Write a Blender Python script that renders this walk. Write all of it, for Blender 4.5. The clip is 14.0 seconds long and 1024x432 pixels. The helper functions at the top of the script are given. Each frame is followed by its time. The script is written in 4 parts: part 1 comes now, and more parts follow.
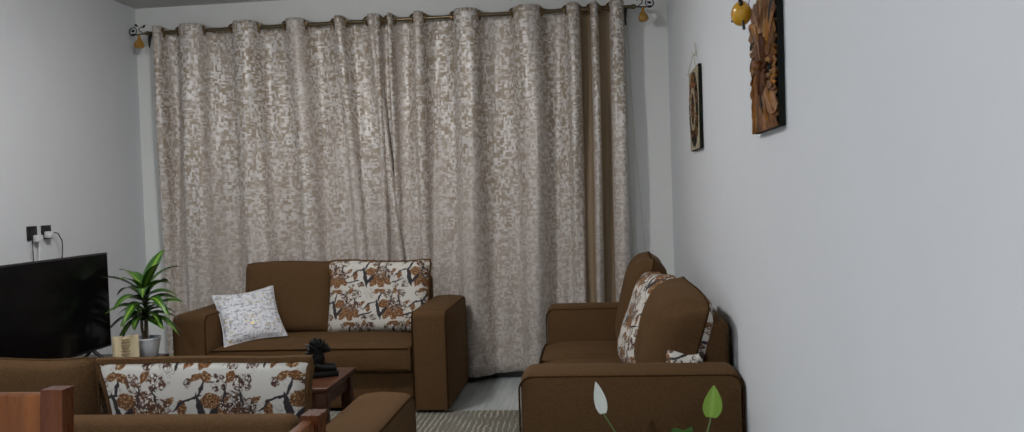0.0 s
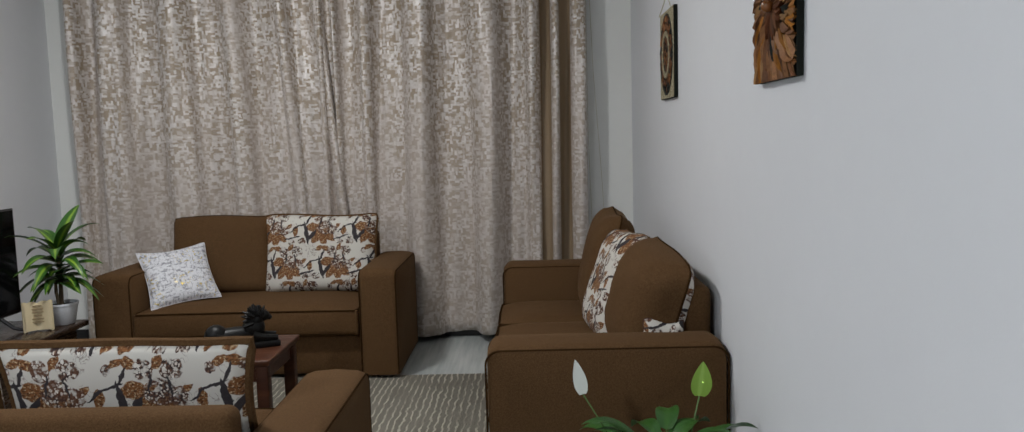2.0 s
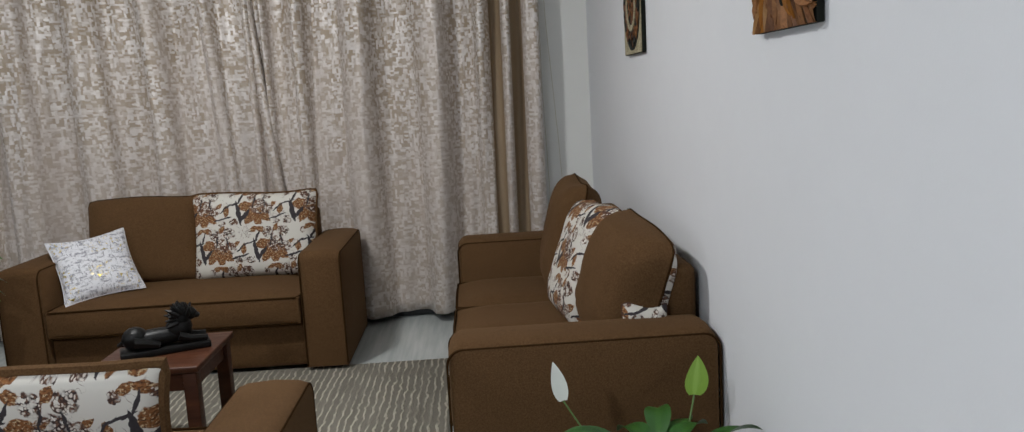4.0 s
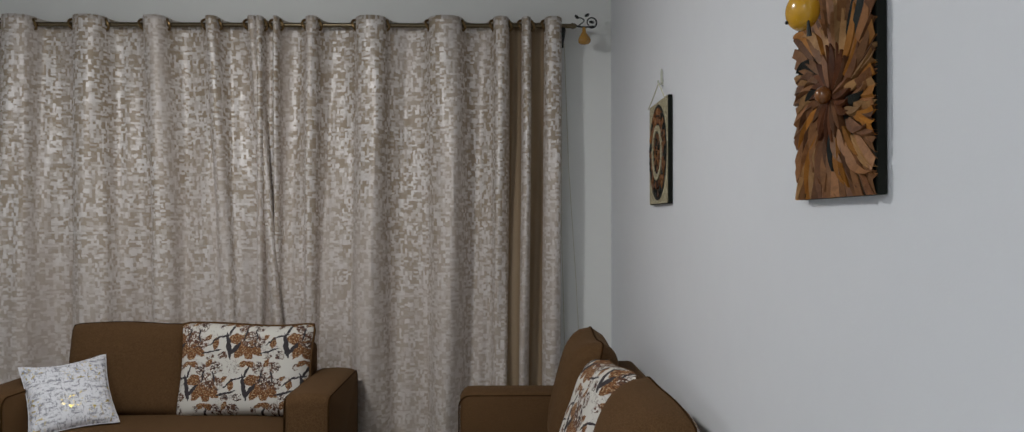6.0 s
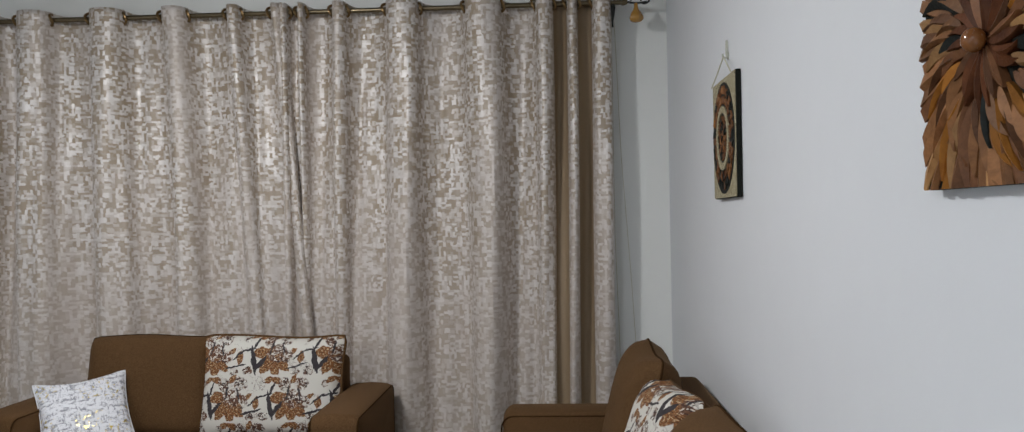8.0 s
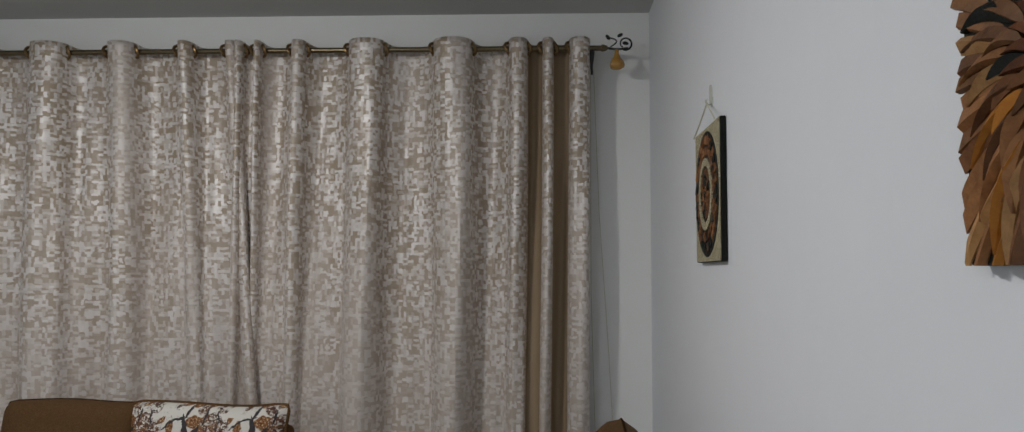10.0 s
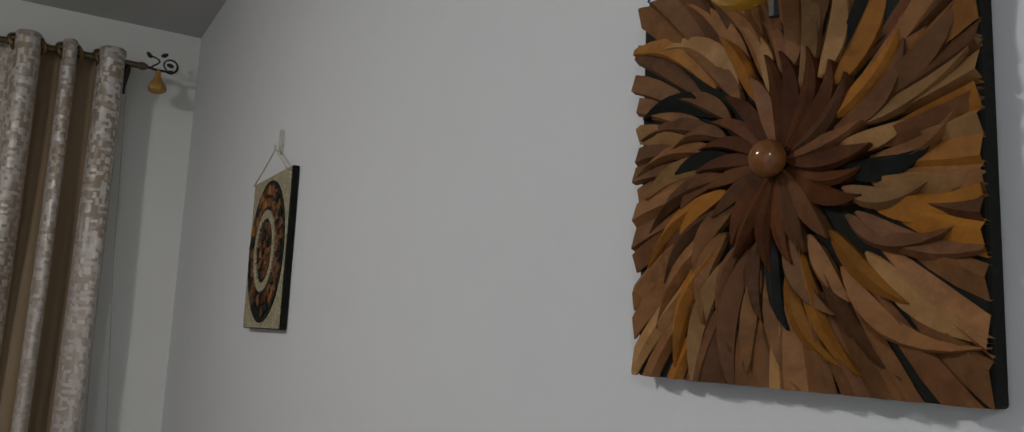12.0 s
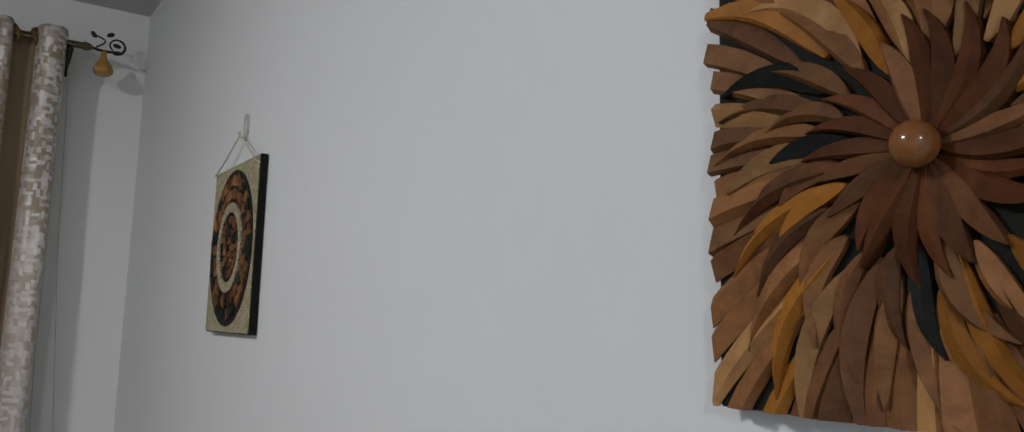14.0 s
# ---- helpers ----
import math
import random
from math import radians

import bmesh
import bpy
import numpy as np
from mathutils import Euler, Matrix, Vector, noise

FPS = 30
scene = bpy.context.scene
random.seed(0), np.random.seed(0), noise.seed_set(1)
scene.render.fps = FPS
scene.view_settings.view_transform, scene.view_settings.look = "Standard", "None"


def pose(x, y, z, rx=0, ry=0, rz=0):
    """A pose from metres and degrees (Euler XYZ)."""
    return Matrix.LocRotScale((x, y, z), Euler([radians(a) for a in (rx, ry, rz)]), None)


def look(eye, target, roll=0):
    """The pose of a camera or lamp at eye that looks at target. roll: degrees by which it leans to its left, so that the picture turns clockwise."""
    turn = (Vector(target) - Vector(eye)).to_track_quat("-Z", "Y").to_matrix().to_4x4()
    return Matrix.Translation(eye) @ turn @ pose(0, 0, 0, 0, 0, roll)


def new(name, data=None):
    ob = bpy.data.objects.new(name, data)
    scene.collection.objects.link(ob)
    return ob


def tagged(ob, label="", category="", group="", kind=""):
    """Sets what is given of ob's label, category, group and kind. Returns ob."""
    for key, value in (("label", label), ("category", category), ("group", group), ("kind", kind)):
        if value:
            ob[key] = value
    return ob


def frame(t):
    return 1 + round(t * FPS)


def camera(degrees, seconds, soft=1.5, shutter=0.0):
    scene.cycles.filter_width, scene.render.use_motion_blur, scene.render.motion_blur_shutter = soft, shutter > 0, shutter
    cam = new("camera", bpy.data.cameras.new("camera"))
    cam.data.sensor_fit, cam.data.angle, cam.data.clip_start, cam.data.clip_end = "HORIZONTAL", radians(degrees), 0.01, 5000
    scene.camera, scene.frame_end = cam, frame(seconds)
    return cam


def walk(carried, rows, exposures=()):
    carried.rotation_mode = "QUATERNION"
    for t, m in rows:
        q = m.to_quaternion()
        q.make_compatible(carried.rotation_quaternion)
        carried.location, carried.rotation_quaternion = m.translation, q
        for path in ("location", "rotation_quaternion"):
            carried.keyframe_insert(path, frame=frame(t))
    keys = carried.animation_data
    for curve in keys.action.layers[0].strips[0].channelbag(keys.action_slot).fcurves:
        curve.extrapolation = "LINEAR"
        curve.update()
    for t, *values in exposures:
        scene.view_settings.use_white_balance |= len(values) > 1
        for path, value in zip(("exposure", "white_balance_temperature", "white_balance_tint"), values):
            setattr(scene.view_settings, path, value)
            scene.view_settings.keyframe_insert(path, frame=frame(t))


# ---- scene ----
cam = camera(63.9, 14.0, 1.2)
PATH = [
    (0, (0.57, 0.315, 1.338), (0.369, 2.304, 1.282), -1.9),
    (0.5, (0.576, 0.357, 1.34), (0.371, 2.346, 1.276), -1.8),
    (1, (0.573, 0.403, 1.358), (0.378, 2.39, 1.237), -1.1),
    (1.5, (0.526, 0.518, 1.378), (0.346, 2.506, 1.248), -0.9),
    (2, (0.438, 0.645, 1.378), (0.386, 2.635, 1.181), -1.6),
    (2.2, (0.419, 0.684, 1.369), (0.412, 2.668, 1.118), -2.3),
    (4.3, (0.374, 1.077, 1.4), (0.453, 3.053, 1.1), -3.3),
    (4.5, (0.36, 1.106, 1.399), (0.441, 3.086, 1.13), -3.4),
    (5, (0.367, 1.2, 1.406), (0.469, 3.188, 1.208), -2.8),
    (5.5, (0.413, 1.272, 1.425), (0.498, 3.268, 1.353), -1.0),
    (6, (0.454, 1.329, 1.457), (0.483, 3.329, 1.472), -0.0),
    (6.5, (0.439, 1.422, 1.465), (0.449, 3.421, 1.5), 0.0),
    (7, (0.406, 1.539, 1.463), (0.413, 3.539, 1.485), -0.3),
    (7.5, (0.448, 1.667, 1.462), (0.399, 3.666, 1.445), -1.1),
    (8, (0.511, 1.76, 1.471), (0.401, 3.757, 1.478), -1.0),
    (8.2, (0.52, 1.795, 1.482), (0.395, 3.79, 1.522), -0.9),
    (10.3, (0.61, 2.156, 1.494), (0.544, 4.15, 1.646), 0.8),
    (10.5, (0.588, 2.183, 1.495), (0.658, 4.175, 1.663), 1.7),
    (11, (0.543, 2.293, 1.512), (0.982, 4.231, 1.739), 0.7),
    (11.5, (0.524, 2.368, 1.519), (1.384, 4.157, 1.769), 1.1),
    (12, (0.53, 2.412, 1.539), (1.542, 4.113, 1.829), 2.5),
    (12.5, (0.559, 2.439, 1.556), (1.646, 4.083, 1.896), 2.5),
    (13, (0.603, 2.454, 1.56), (1.703, 4.088, 1.907), 2.7),
    (13.5, (0.611, 2.519, 1.56), (1.723, 4.149, 1.885), 2.5),
    (14, (0.536, 2.595, 1.57), (1.646, 4.237, 1.832), 1.6),
]
EXPOSURES = [(t, stops, kelvin, 10) for t, stops, kelvin in (
    (0, -0.19, 6400), (1, -0.17, 6400), (2, -0.13, 6400), (4.5, 0.06, 6400), (5, 0.05, 6400), (5.5, -0.07, 6400), (6.5, -0.29, 6400), (7, -0.25, 6350), (7.5, 0.08, 6300), (8.2, 0.13, 6300),
    (10.5, -0.31, 6450), (11, -0.19, 6500), (11.5, -0.53, 6550), (12, -0.69, 6650), (12.5, -0.7, 6750), (13, -0.61, 6650), (13.5, -0.31, 6500), (14, -0.29, 6400))]
walk(cam, [(t, look(eye, target, roll)) for t, eye, target, roll in PATH], EXPOSURES)

# ---- light ----
world = bpy.data.worlds.new("night_room")
scene.world = world
world.use_nodes = True
world.node_tree.nodes["Background"].inputs[0].default_value = (0.6, 0.7, 0.9, 1)
world.node_tree.nodes["Background"].inputs[1].default_value = 0.02


def ceiling_lamp(x, y, down, around, size, colour):
    """A flush round ceiling fitting with a domed shade: a disc that shines down and a bulb that shines to the sides."""
    lamp = bpy.data.lights.new("ceiling_lamp", "AREA")
    lamp.shape, lamp.size, lamp.energy, lamp.color = "DISK", size, down, colour
    new("ceiling_lamp", lamp).location = (x, y, 2.77)
    bulb = bpy.data.lights.new("ceiling_bulb", "POINT")
    bulb.shadow_soft_size, bulb.energy, bulb.color = 0.03, around, colour
    new("ceiling_bulb", bulb).location = (x, y, 2.785)


ceiling_lamp(-1.05, 3.88, 34, 33, 0.36, (0.985, 0.98, 0.965))
ceiling_lamp(-1.35, -0.10, 70, 16, 0.16, (0.93, 0.955, 1.0))

# ---- materials ----


class Mat:
    """A small builder of node materials."""

    def __init__(self, name, rough=0.6, metal=0.0, spec=0.5):
        self.m = bpy.data.materials.new(name)
        self.m.use_nodes = True
        self.t = self.m.node_tree
        self.b = self.t.nodes["Principled BSDF"]
        self.b.inputs["Roughness"].default_value = rough
        self.b.inputs["Metallic"].default_value = metal
        self.b.inputs["Specular IOR Level"].default_value = spec

    def node(self, kind, **inputs):
        n = self.t.nodes.new(kind)
        for k, v in inputs.items():
            k = k.replace("_", " ")
            if isinstance(v, bpy.types.NodeSocket):
                self.t.links.new(v, n.inputs[k])
            else:
                n.inputs[k].default_value = v
        return n

    def coords(self, which="Object", scale=(1, 1, 1), turn=(0, 0, 0)):
        c = self.node("ShaderNodeTexCoord")
        m = self.node("ShaderNodeMapping", Vector=c.outputs[which])
        m.inputs["Scale"].default_value, m.inputs["Rotation"].default_value = scale, turn
        return m.outputs[0]

    def noise(self, v, scale, detail=3.0, rough=0.55, distort=0.0):
        return self.node("ShaderNodeTexNoise", Vector=v, Scale=scale, Detail=detail, Roughness=rough, Distortion=distort).outputs[0]

    def voronoi(self, v, scale, out="Distance", feature="F1", distance="EUCLIDEAN", rnd=1.0):
        n = self.node("ShaderNodeTexVoronoi", Vector=v, Scale=scale, Randomness=rnd)
        n.voronoi_dimensions, n.feature, n.distance = "2D", feature, distance
        return n.outputs[out]

    def ramp(self, v, stops):
        r = self.node("ShaderNodeValToRGB", Fac=v)
        e = r.color_ramp.elements
        while len(e) < len(stops):
            e.new(0.5)
        for k, (p, c) in zip(e, stops):
            k.position = p
            k.color = (*c, 1) if isinstance(c, tuple) else (c, c, c, 1)
        return r.outputs[0]

    def math(self, op, a, b=0.0):
        n = self.t.nodes.new("ShaderNodeMath")
        n.operation = op
        for i, v in enumerate((a, b)):
            if isinstance(v, bpy.types.NodeSocket):
                self.t.links.new(v, n.inputs[i])
            else:
                n.inputs[i].default_value = v
        return n.outputs[0]

    def mix(self, f, a, b, kind="MIX"):
        n = self.t.nodes.new("ShaderNodeMix")
        n.data_type, n.blend_type = "RGBA", kind
        for i, v in ((0, f), (6, a), (7, b)):
            if isinstance(v, bpy.types.NodeSocket):
                self.t.links.new(v, n.inputs[i])
            elif i:
                n.inputs[i].default_value = (*v, 1)
            else:
                n.inputs[i].default_value = v
        return n.outputs[2]

    def colour(self, c):
        if isinstance(c, bpy.types.NodeSocket):
            self.t.links.new(c, self.b.inputs["Base Color"])
        else:
            self.b.inputs["Base Color"].default_value = (*c, 1)
        return self

    def rough(self, c):
        self.t.links.new(c, self.b.inputs["Roughness"])
        return self

    def bump(self, h, strength=0.3, distance=0.002):
        n = self.node("ShaderNodeBump", Height=h, Strength=strength, Distance=distance)
        self.t.links.new(n.outputs[0], self.b.inputs["Normal"])
        return self


def vary(name, c, rough=0.6, scale=8.0, amount=0.15, fine=120.0, bump=0.2, metal=0.0, spec=0.5):
    """A surface of one colour with mottling at two scales and fine relief."""
    m = Mat(name, rough, metal, spec)
    v = m.coords()
    a, b = m.noise(v, scale), m.noise(v, fine, 4)
    dark = tuple(x * (1 - amount) for x in c)
    light = tuple(min(1, x * (1 + amount)) for x in c)
    m.colour(m.mix(0.35, m.mix(a, dark, light), m.mix(b, dark, light)))
    m.rough(m.ramp(b, [(0.3, max(0.02, rough - 0.08)), (0.7, min(1, rough + 0.08))]))
    return m.bump(b, bump, 0.001).m


def wall_paint(name="wall_paint", tint=(1, 1, 1)):
    m = Mat(name, 0.55, 0, 0.35)
    v = m.coords()
    a, b = m.noise(v, 1.3, 4), m.noise(v, 9, 5)
    c = m.mix(0.4, m.mix(a, (0.70, 0.71, 0.73), (0.76, 0.77, 0.79)), m.mix(b, (0.70, 0.71, 0.73), (0.76, 0.77, 0.78)))
    m.colour(m.mix(1.0, c, tint, "MULTIPLY"))
    return m.bump(m.math("ADD", m.noise(v, 160, 3), m.math("MULTIPLY", a, 2.0)), 0.08, 0.002).m


def sofa_fabric():
    m = Mat("sofa_fabric", 0.9, 0, 0.08)
    v = m.coords()
    weave = m.math("MULTIPLY", m.noise(m.coords(scale=(1, 1, 0.4)), 520, 2), m.noise(m.coords(scale=(0.4, 0.4, 1)), 520, 2))
    big = m.noise(v, 5, 3)
    fleck = m.ramp(m.noise(v, 190, 4, 0.7), [(0.38, 0.0), (0.66, 1.0)])
    c = m.mix(big, (0.096, 0.0515, 0.0225), (0.128, 0.0680, 0.0300))
    c = m.mix(m.ramp(weave, [(0.12, 0.0), (0.42, 1.0)]), m.mix(0.5, c, (0.034, 0.017, 0.0055)), m.mix(0.25, c, (0.190, 0.106, 0.049)))
    c = m.mix(m.math("MULTIPLY", fleck, 0.5), m.mix(0.35, c, (0.034, 0.017, 0.0055)), (0.160, 0.088, 0.040))
    m.colour(c)
    m.b.inputs["Sheen Weight"].default_value = 0.08
    m.b.inputs["Sheen Roughness"].default_value = 0.4
    m.b.inputs["Sheen Tint"].default_value = (0.9, 0.6, 0.35, 1)
    return m.bump(m.math("ADD", weave, m.math("MULTIPLY", m.noise(v, 14, 3), 0.6)), 0.5, 0.002).m


def floral_fabric():
    """Cream cloth printed with dotted brown flower heads, rust leaves and dark branches; the UV map is in metres."""
    m = Mat("floral_fabric", 0.8, 0, 0.2)
    v = m.coords("UV")
    warp = m.node("ShaderNodeTexNoise", Vector=v, Scale=38.0, Detail=3.0).outputs[1]

    def vec(op, a, b, c=None):
        n = m.node("ShaderNodeVectorMath")
        n.operation = op
        for k, x in enumerate((a, b, c)):
            if isinstance(x, bpy.types.NodeSocket):
                m.t.links.new(x, n.inputs[k])
            elif x is not None:
                n.inputs[k].default_value = x
        return n.outputs[0]

    moved = vec("MULTIPLY_ADD", warp, (0.022, 0.022, 0), v)
    wide, tall, drop = 0.30, 0.215, 0.09
    part_of = m.node("ShaderNodeSeparateXYZ", Vector=moved).outputs
    band = m.math("DIVIDE", part_of[1], tall)
    across = m.math("ADD", part_of[0], m.math("MULTIPLY", m.math("FLOOR", band), drop))
    w = m.node("ShaderNodeCombineXYZ", X=across, Y=m.math("MULTIPLY", m.math("FRACT", band), tall)).outputs[0]

    def spot(x, y, a, b, turn=0.0, pointed=False):
        """Mask of an ellipse, or of a leaf with two points, in the repeat of the print."""
        d = vec("WRAP", vec("SUBTRACT", w, (x, y, 0)), (wide / 2, 1, 1), (-wide / 2, -1, -1))
        k = m.node("ShaderNodeMapping", Vector=d)
        k.vector_type = "TEXTURE"
        k.inputs["Rotation"].default_value = (0, 0, radians(turn))
        k.inputs["Scale"].default_value = (1.28 * a, 1.55 * b, 1)
        if pointed:
            p = m.node("ShaderNodeSeparateXYZ", Vector=k.outputs[0]).outputs
            size = m.math("ADD", m.math("MULTIPLY", p[0], p[0]), m.math("ABSOLUTE", p[1]))
        else:
            n = m.node("ShaderNodeVectorMath", Vector=k.outputs[0])
            n.operation = "LENGTH"
            size = n.outputs["Value"]
        return m.ramp(size, [(0.88, 1.0), (0.99, 0.0)])

    def joined(spots):
        out = spot(*spots[0])
        for sp in spots[1:]:
            out = m.math("MAXIMUM", out, spot(*sp))
        return out

    branches = joined([(0.120, 0.066, 0.062, 0.0085, 101, True), (0.152, 0.052, 0.042, 0.0075, 50, True), (0.092, 0.118, 0.034, 0.0035, 14), (0.046, 0.096, 0.036, 0.0032, 38),
                       (0.030, 0.040, 0.046, 0.0034, 14), (0.128, 0.150, 0.030, 0.0045, 68, True), (0.205, 0.128, 0.030, 0.003, 80), (0.262, 0.122, 0.028, 0.003, 100)])
    leaves = joined([(0.052, 0.082, 0.027, 0.011, 84, True), (0.160, 0.106, 0.036, 0.021, 8, True), (0.178, 0.042, 0.038, 0.017, 62, True), (0.224, 0.034, 0.040, 0.018, 100, True),
                     (0.262, 0.046, 0.036, 0.016, 140, True), (0.198, 0.072, 0.030, 0.016, 30, True), (0.245, 0.075, 0.034, 0.018, 165, True), (0.010, 0.110, 0.020, 0.008, 40, True), (0.205, 0.120, 0.024, 0.010, 25, True), (0.150, 0.188, 0.026, 0.012, -20, True), (0.232, 0.192, 0.022, 0.010, 60, True), (0.108, 0.190, 0.022, 0.009, 30, True)])
    heads = joined([(0.232, 0.102, 0.040, 0.030, 0), (0.190, 0.168, 0.024, 0.024, 20), (0.272, 0.172, 0.029, 0.022, 0), (0.082, 0.172, 0.013, 0.012, 0),
                    (0.090, 0.018, 0.020, 0.016, 0), (0.025, 0.014, 0.018, 0.014, 0), (0.285, 0.085, 0.024, 0.022, 0)])
    vein = m.noise(m.coords("UV", (90, 200, 1), (0, 0, 0.5)), 1.0, 3)
    leaf = m.mix(m.ramp(vein, [(0.36, 0.0), (0.60, 1.0)]), (0.070, 0.028, 0.013), (0.25, 0.105, 0.036))
    leaf = m.mix(m.ramp(m.noise(v, 120, 3, 0.7), [(0.54, 0.0), (0.62, 0.85)]), leaf, (0.60, 0.46, 0.28))
    cell = m.node("ShaderNodeSeparateColor", Color=m.voronoi(moved, 120, "Color", rnd=0.85)).outputs
    near = m.voronoi(moved, 120, rnd=0.85)
    tone = m.mix(m.ramp(m.noise(v, 14, 2), [(0.42, 0.0), (0.60, 1.0)]), (0.045, 0.028, 0.026), (0.115, 0.050, 0.026))
    petal_tone = m.mix(m.ramp(cell[0], [(0.50, 0.0), (0.60, 1.0)]), (0.15, 0.080, 0.052), (0.60, 0.54, 0.47))
    head = m.mix(m.ramp(near, [(0.28, 1.0), (0.46, 0.0)]), tone, petal_tone)
    head = m.mix(m.ramp(cell[1], [(0.90, 0.0), (0.94, 1.0)]), head, (0.69, 0.66, 0.60))
    ink = m.mix(m.noise(v, 60, 2), (0.020, 0.018, 0.020), (0.065, 0.055, 0.058))
    scribble = m.math("MULTIPLY", m.ramp(m.math("ABSOLUTE", m.math("SUBTRACT", m.noise(v, 34, 2, 0.5, 0.8), 0.5)), [(0.012, 1.0), (0.024, 0.0)]), m.ramp(m.noise(v, 11, 2), [(0.54, 0.0), (0.60, 0.7)]))
    c = m.mix(scribble, (0.61, 0.585, 0.53), (0.22, 0.17, 0.15))
    c = m.mix(leaves, c, leaf)
    c = m.mix(m.math("MULTIPLY", heads, m.ramp(m.noise(v, 42, 2), [(0.40, 0.15), (0.50, 1.0)])), c, head)
    c = m.mix(branches, c, ink)
    m.colour(c)
    return m.bump(m.noise(v, 420, 2), 0.35, 0.001).m


def foil_cloth():
    """White cloth with scratchy grey marks and gold foil flecks."""
    m = Mat("foil_cloth", 0.6, 0, 0.3)
    v = m.coords("UV")
    marks = m.ramp(m.noise(m.coords("UV", (1, 2.6, 1)), 24, 6, 0.75), [(0.53, 0.0), (0.58, 1.0)])
    marks2 = m.ramp(m.noise(m.coords("UV", (2.6, 1, 1)), 30, 6, 0.75), [(0.54, 0.0), (0.59, 1.0)])
    area = m.ramp(m.noise(v, 7, 1), [(0.42, 0.0), (0.55, 1.0)])
    gold = m.math("MULTIPLY", m.ramp(m.noise(v, 60, 3), [(0.58, 0.0), (0.62, 1.0)]), area)
    c = m.mix(m.math("MULTIPLY", m.math("MAXIMUM", marks, marks2), 0.8), (0.74, 0.74, 0.77), (0.17, 0.17, 0.20))
    m.colour(m.mix(gold, c, (0.62, 0.47, 0.12)))
    m.t.links.new(gold, m.b.inputs["Metallic"])
    m.rough(m.math("SUBTRACT", 0.65, m.math("MULTIPLY", gold, 0.35)))
    return m.bump(m.noise(v, 300, 3), 0.25, 0.001).m


def curtain_cloth():
    """Tan ground with a raised, silvery basket-weave jacquard; the UV map is in metres along the cloth."""
    m = Mat("curtain_cloth", 0.5, 0, 0.45)
    v = m.coords("UV")
    warp = m.node("ShaderNodeTexNoise", Vector=v, Scale=55.0, Detail=2.0).outputs[1]
    off = m.node("ShaderNodeVectorMath")
    off.operation = "MULTIPLY_ADD"
    m.t.links.new(warp, off.inputs[0])
    off.inputs[1].default_value = (0.010, 0.010, 0)
    m.t.links.new(v, off.inputs[2])
    w = off.outputs[0]

    def blocks(sx, sy, cut):
        k = m.node("ShaderNodeMapping", Vector=w)
        k.inputs["Scale"].default_value = (sx, sy, 1)
        cell = m.voronoi(k.outputs[0], 1.0, out="Color", distance="CHEBYCHEV", rnd=0.38)
        g = m.node("ShaderNodeSeparateColor", Color=cell).outputs[0]
        return m.ramp(g, [(cut - 0.18, 0.0), (cut + 0.24, 1.0)])

    up, across = blocks(78, 38, 0.69), blocks(38, 78, 0.69)
    pattern = m.math("MAXIMUM", up, across)
    # pattern paled in upright bands: the satin's sheen on folds, painted in
    sheen_bands = m.ramp(m.noise(m.coords("UV", (6.0, 0.5, 1)), 1.0, 3), [(0.34, 0.2), (0.52, 1.0)])
    patch = m.ramp(m.noise(v, 9, 3), [(0.28, 0.5), (0.50, 1.0)])
    thread = m.noise(m.coords("UV", (1, 0.2, 1)), 900, 2)
    ground = m.mix(thread, (0.300, 0.232, 0.160), (0.405, 0.323, 0.236))
    silver = m.mix(thread, (0.68, 0.64, 0.61), (0.83, 0.79, 0.765))
    c = m.mix(pattern, ground, silver)
    # contrast drops towards the hem, painting how the lamp's angle flattens the sheen
    height = m.node("ShaderNodeSeparateXYZ", Vector=v).outputs[1]
    sheen_fade = m.ramp(m.math("ADD", m.math("MULTIPLY", height, 0.4), m.math("MULTIPLY", m.math("SUBTRACT", m.noise(v, 2.5, 3), 0.5), 0.5)), [(0.36, 0.40), (0.74, 1.0)])
    shown = m.math("MULTIPLY", m.math("MULTIPLY", sheen_bands, patch), sheen_fade)
    m.colour(m.mix(shown, m.mix(0.74, c, (0.55, 0.482, 0.433)), c))
    m.t.links.new(m.ramp(m.math("MULTIPLY", pattern, shown), [(0.0, 0.08), (1.0, 0.36)]), m.b.inputs["Metallic"])
    m.rough(m.math("ADD", 0.43, m.math("MULTIPLY", m.noise(v, 40, 2), 0.14)))
    m.b.inputs["Sheen Weight"].default_value = 0.2
    m.b.inputs["Sheen Roughness"].default_value = 0.35
    return m.bump(m.math("ADD", pattern, m.math("MULTIPLY", thread, 0.3)), 0.45, 0.002).m


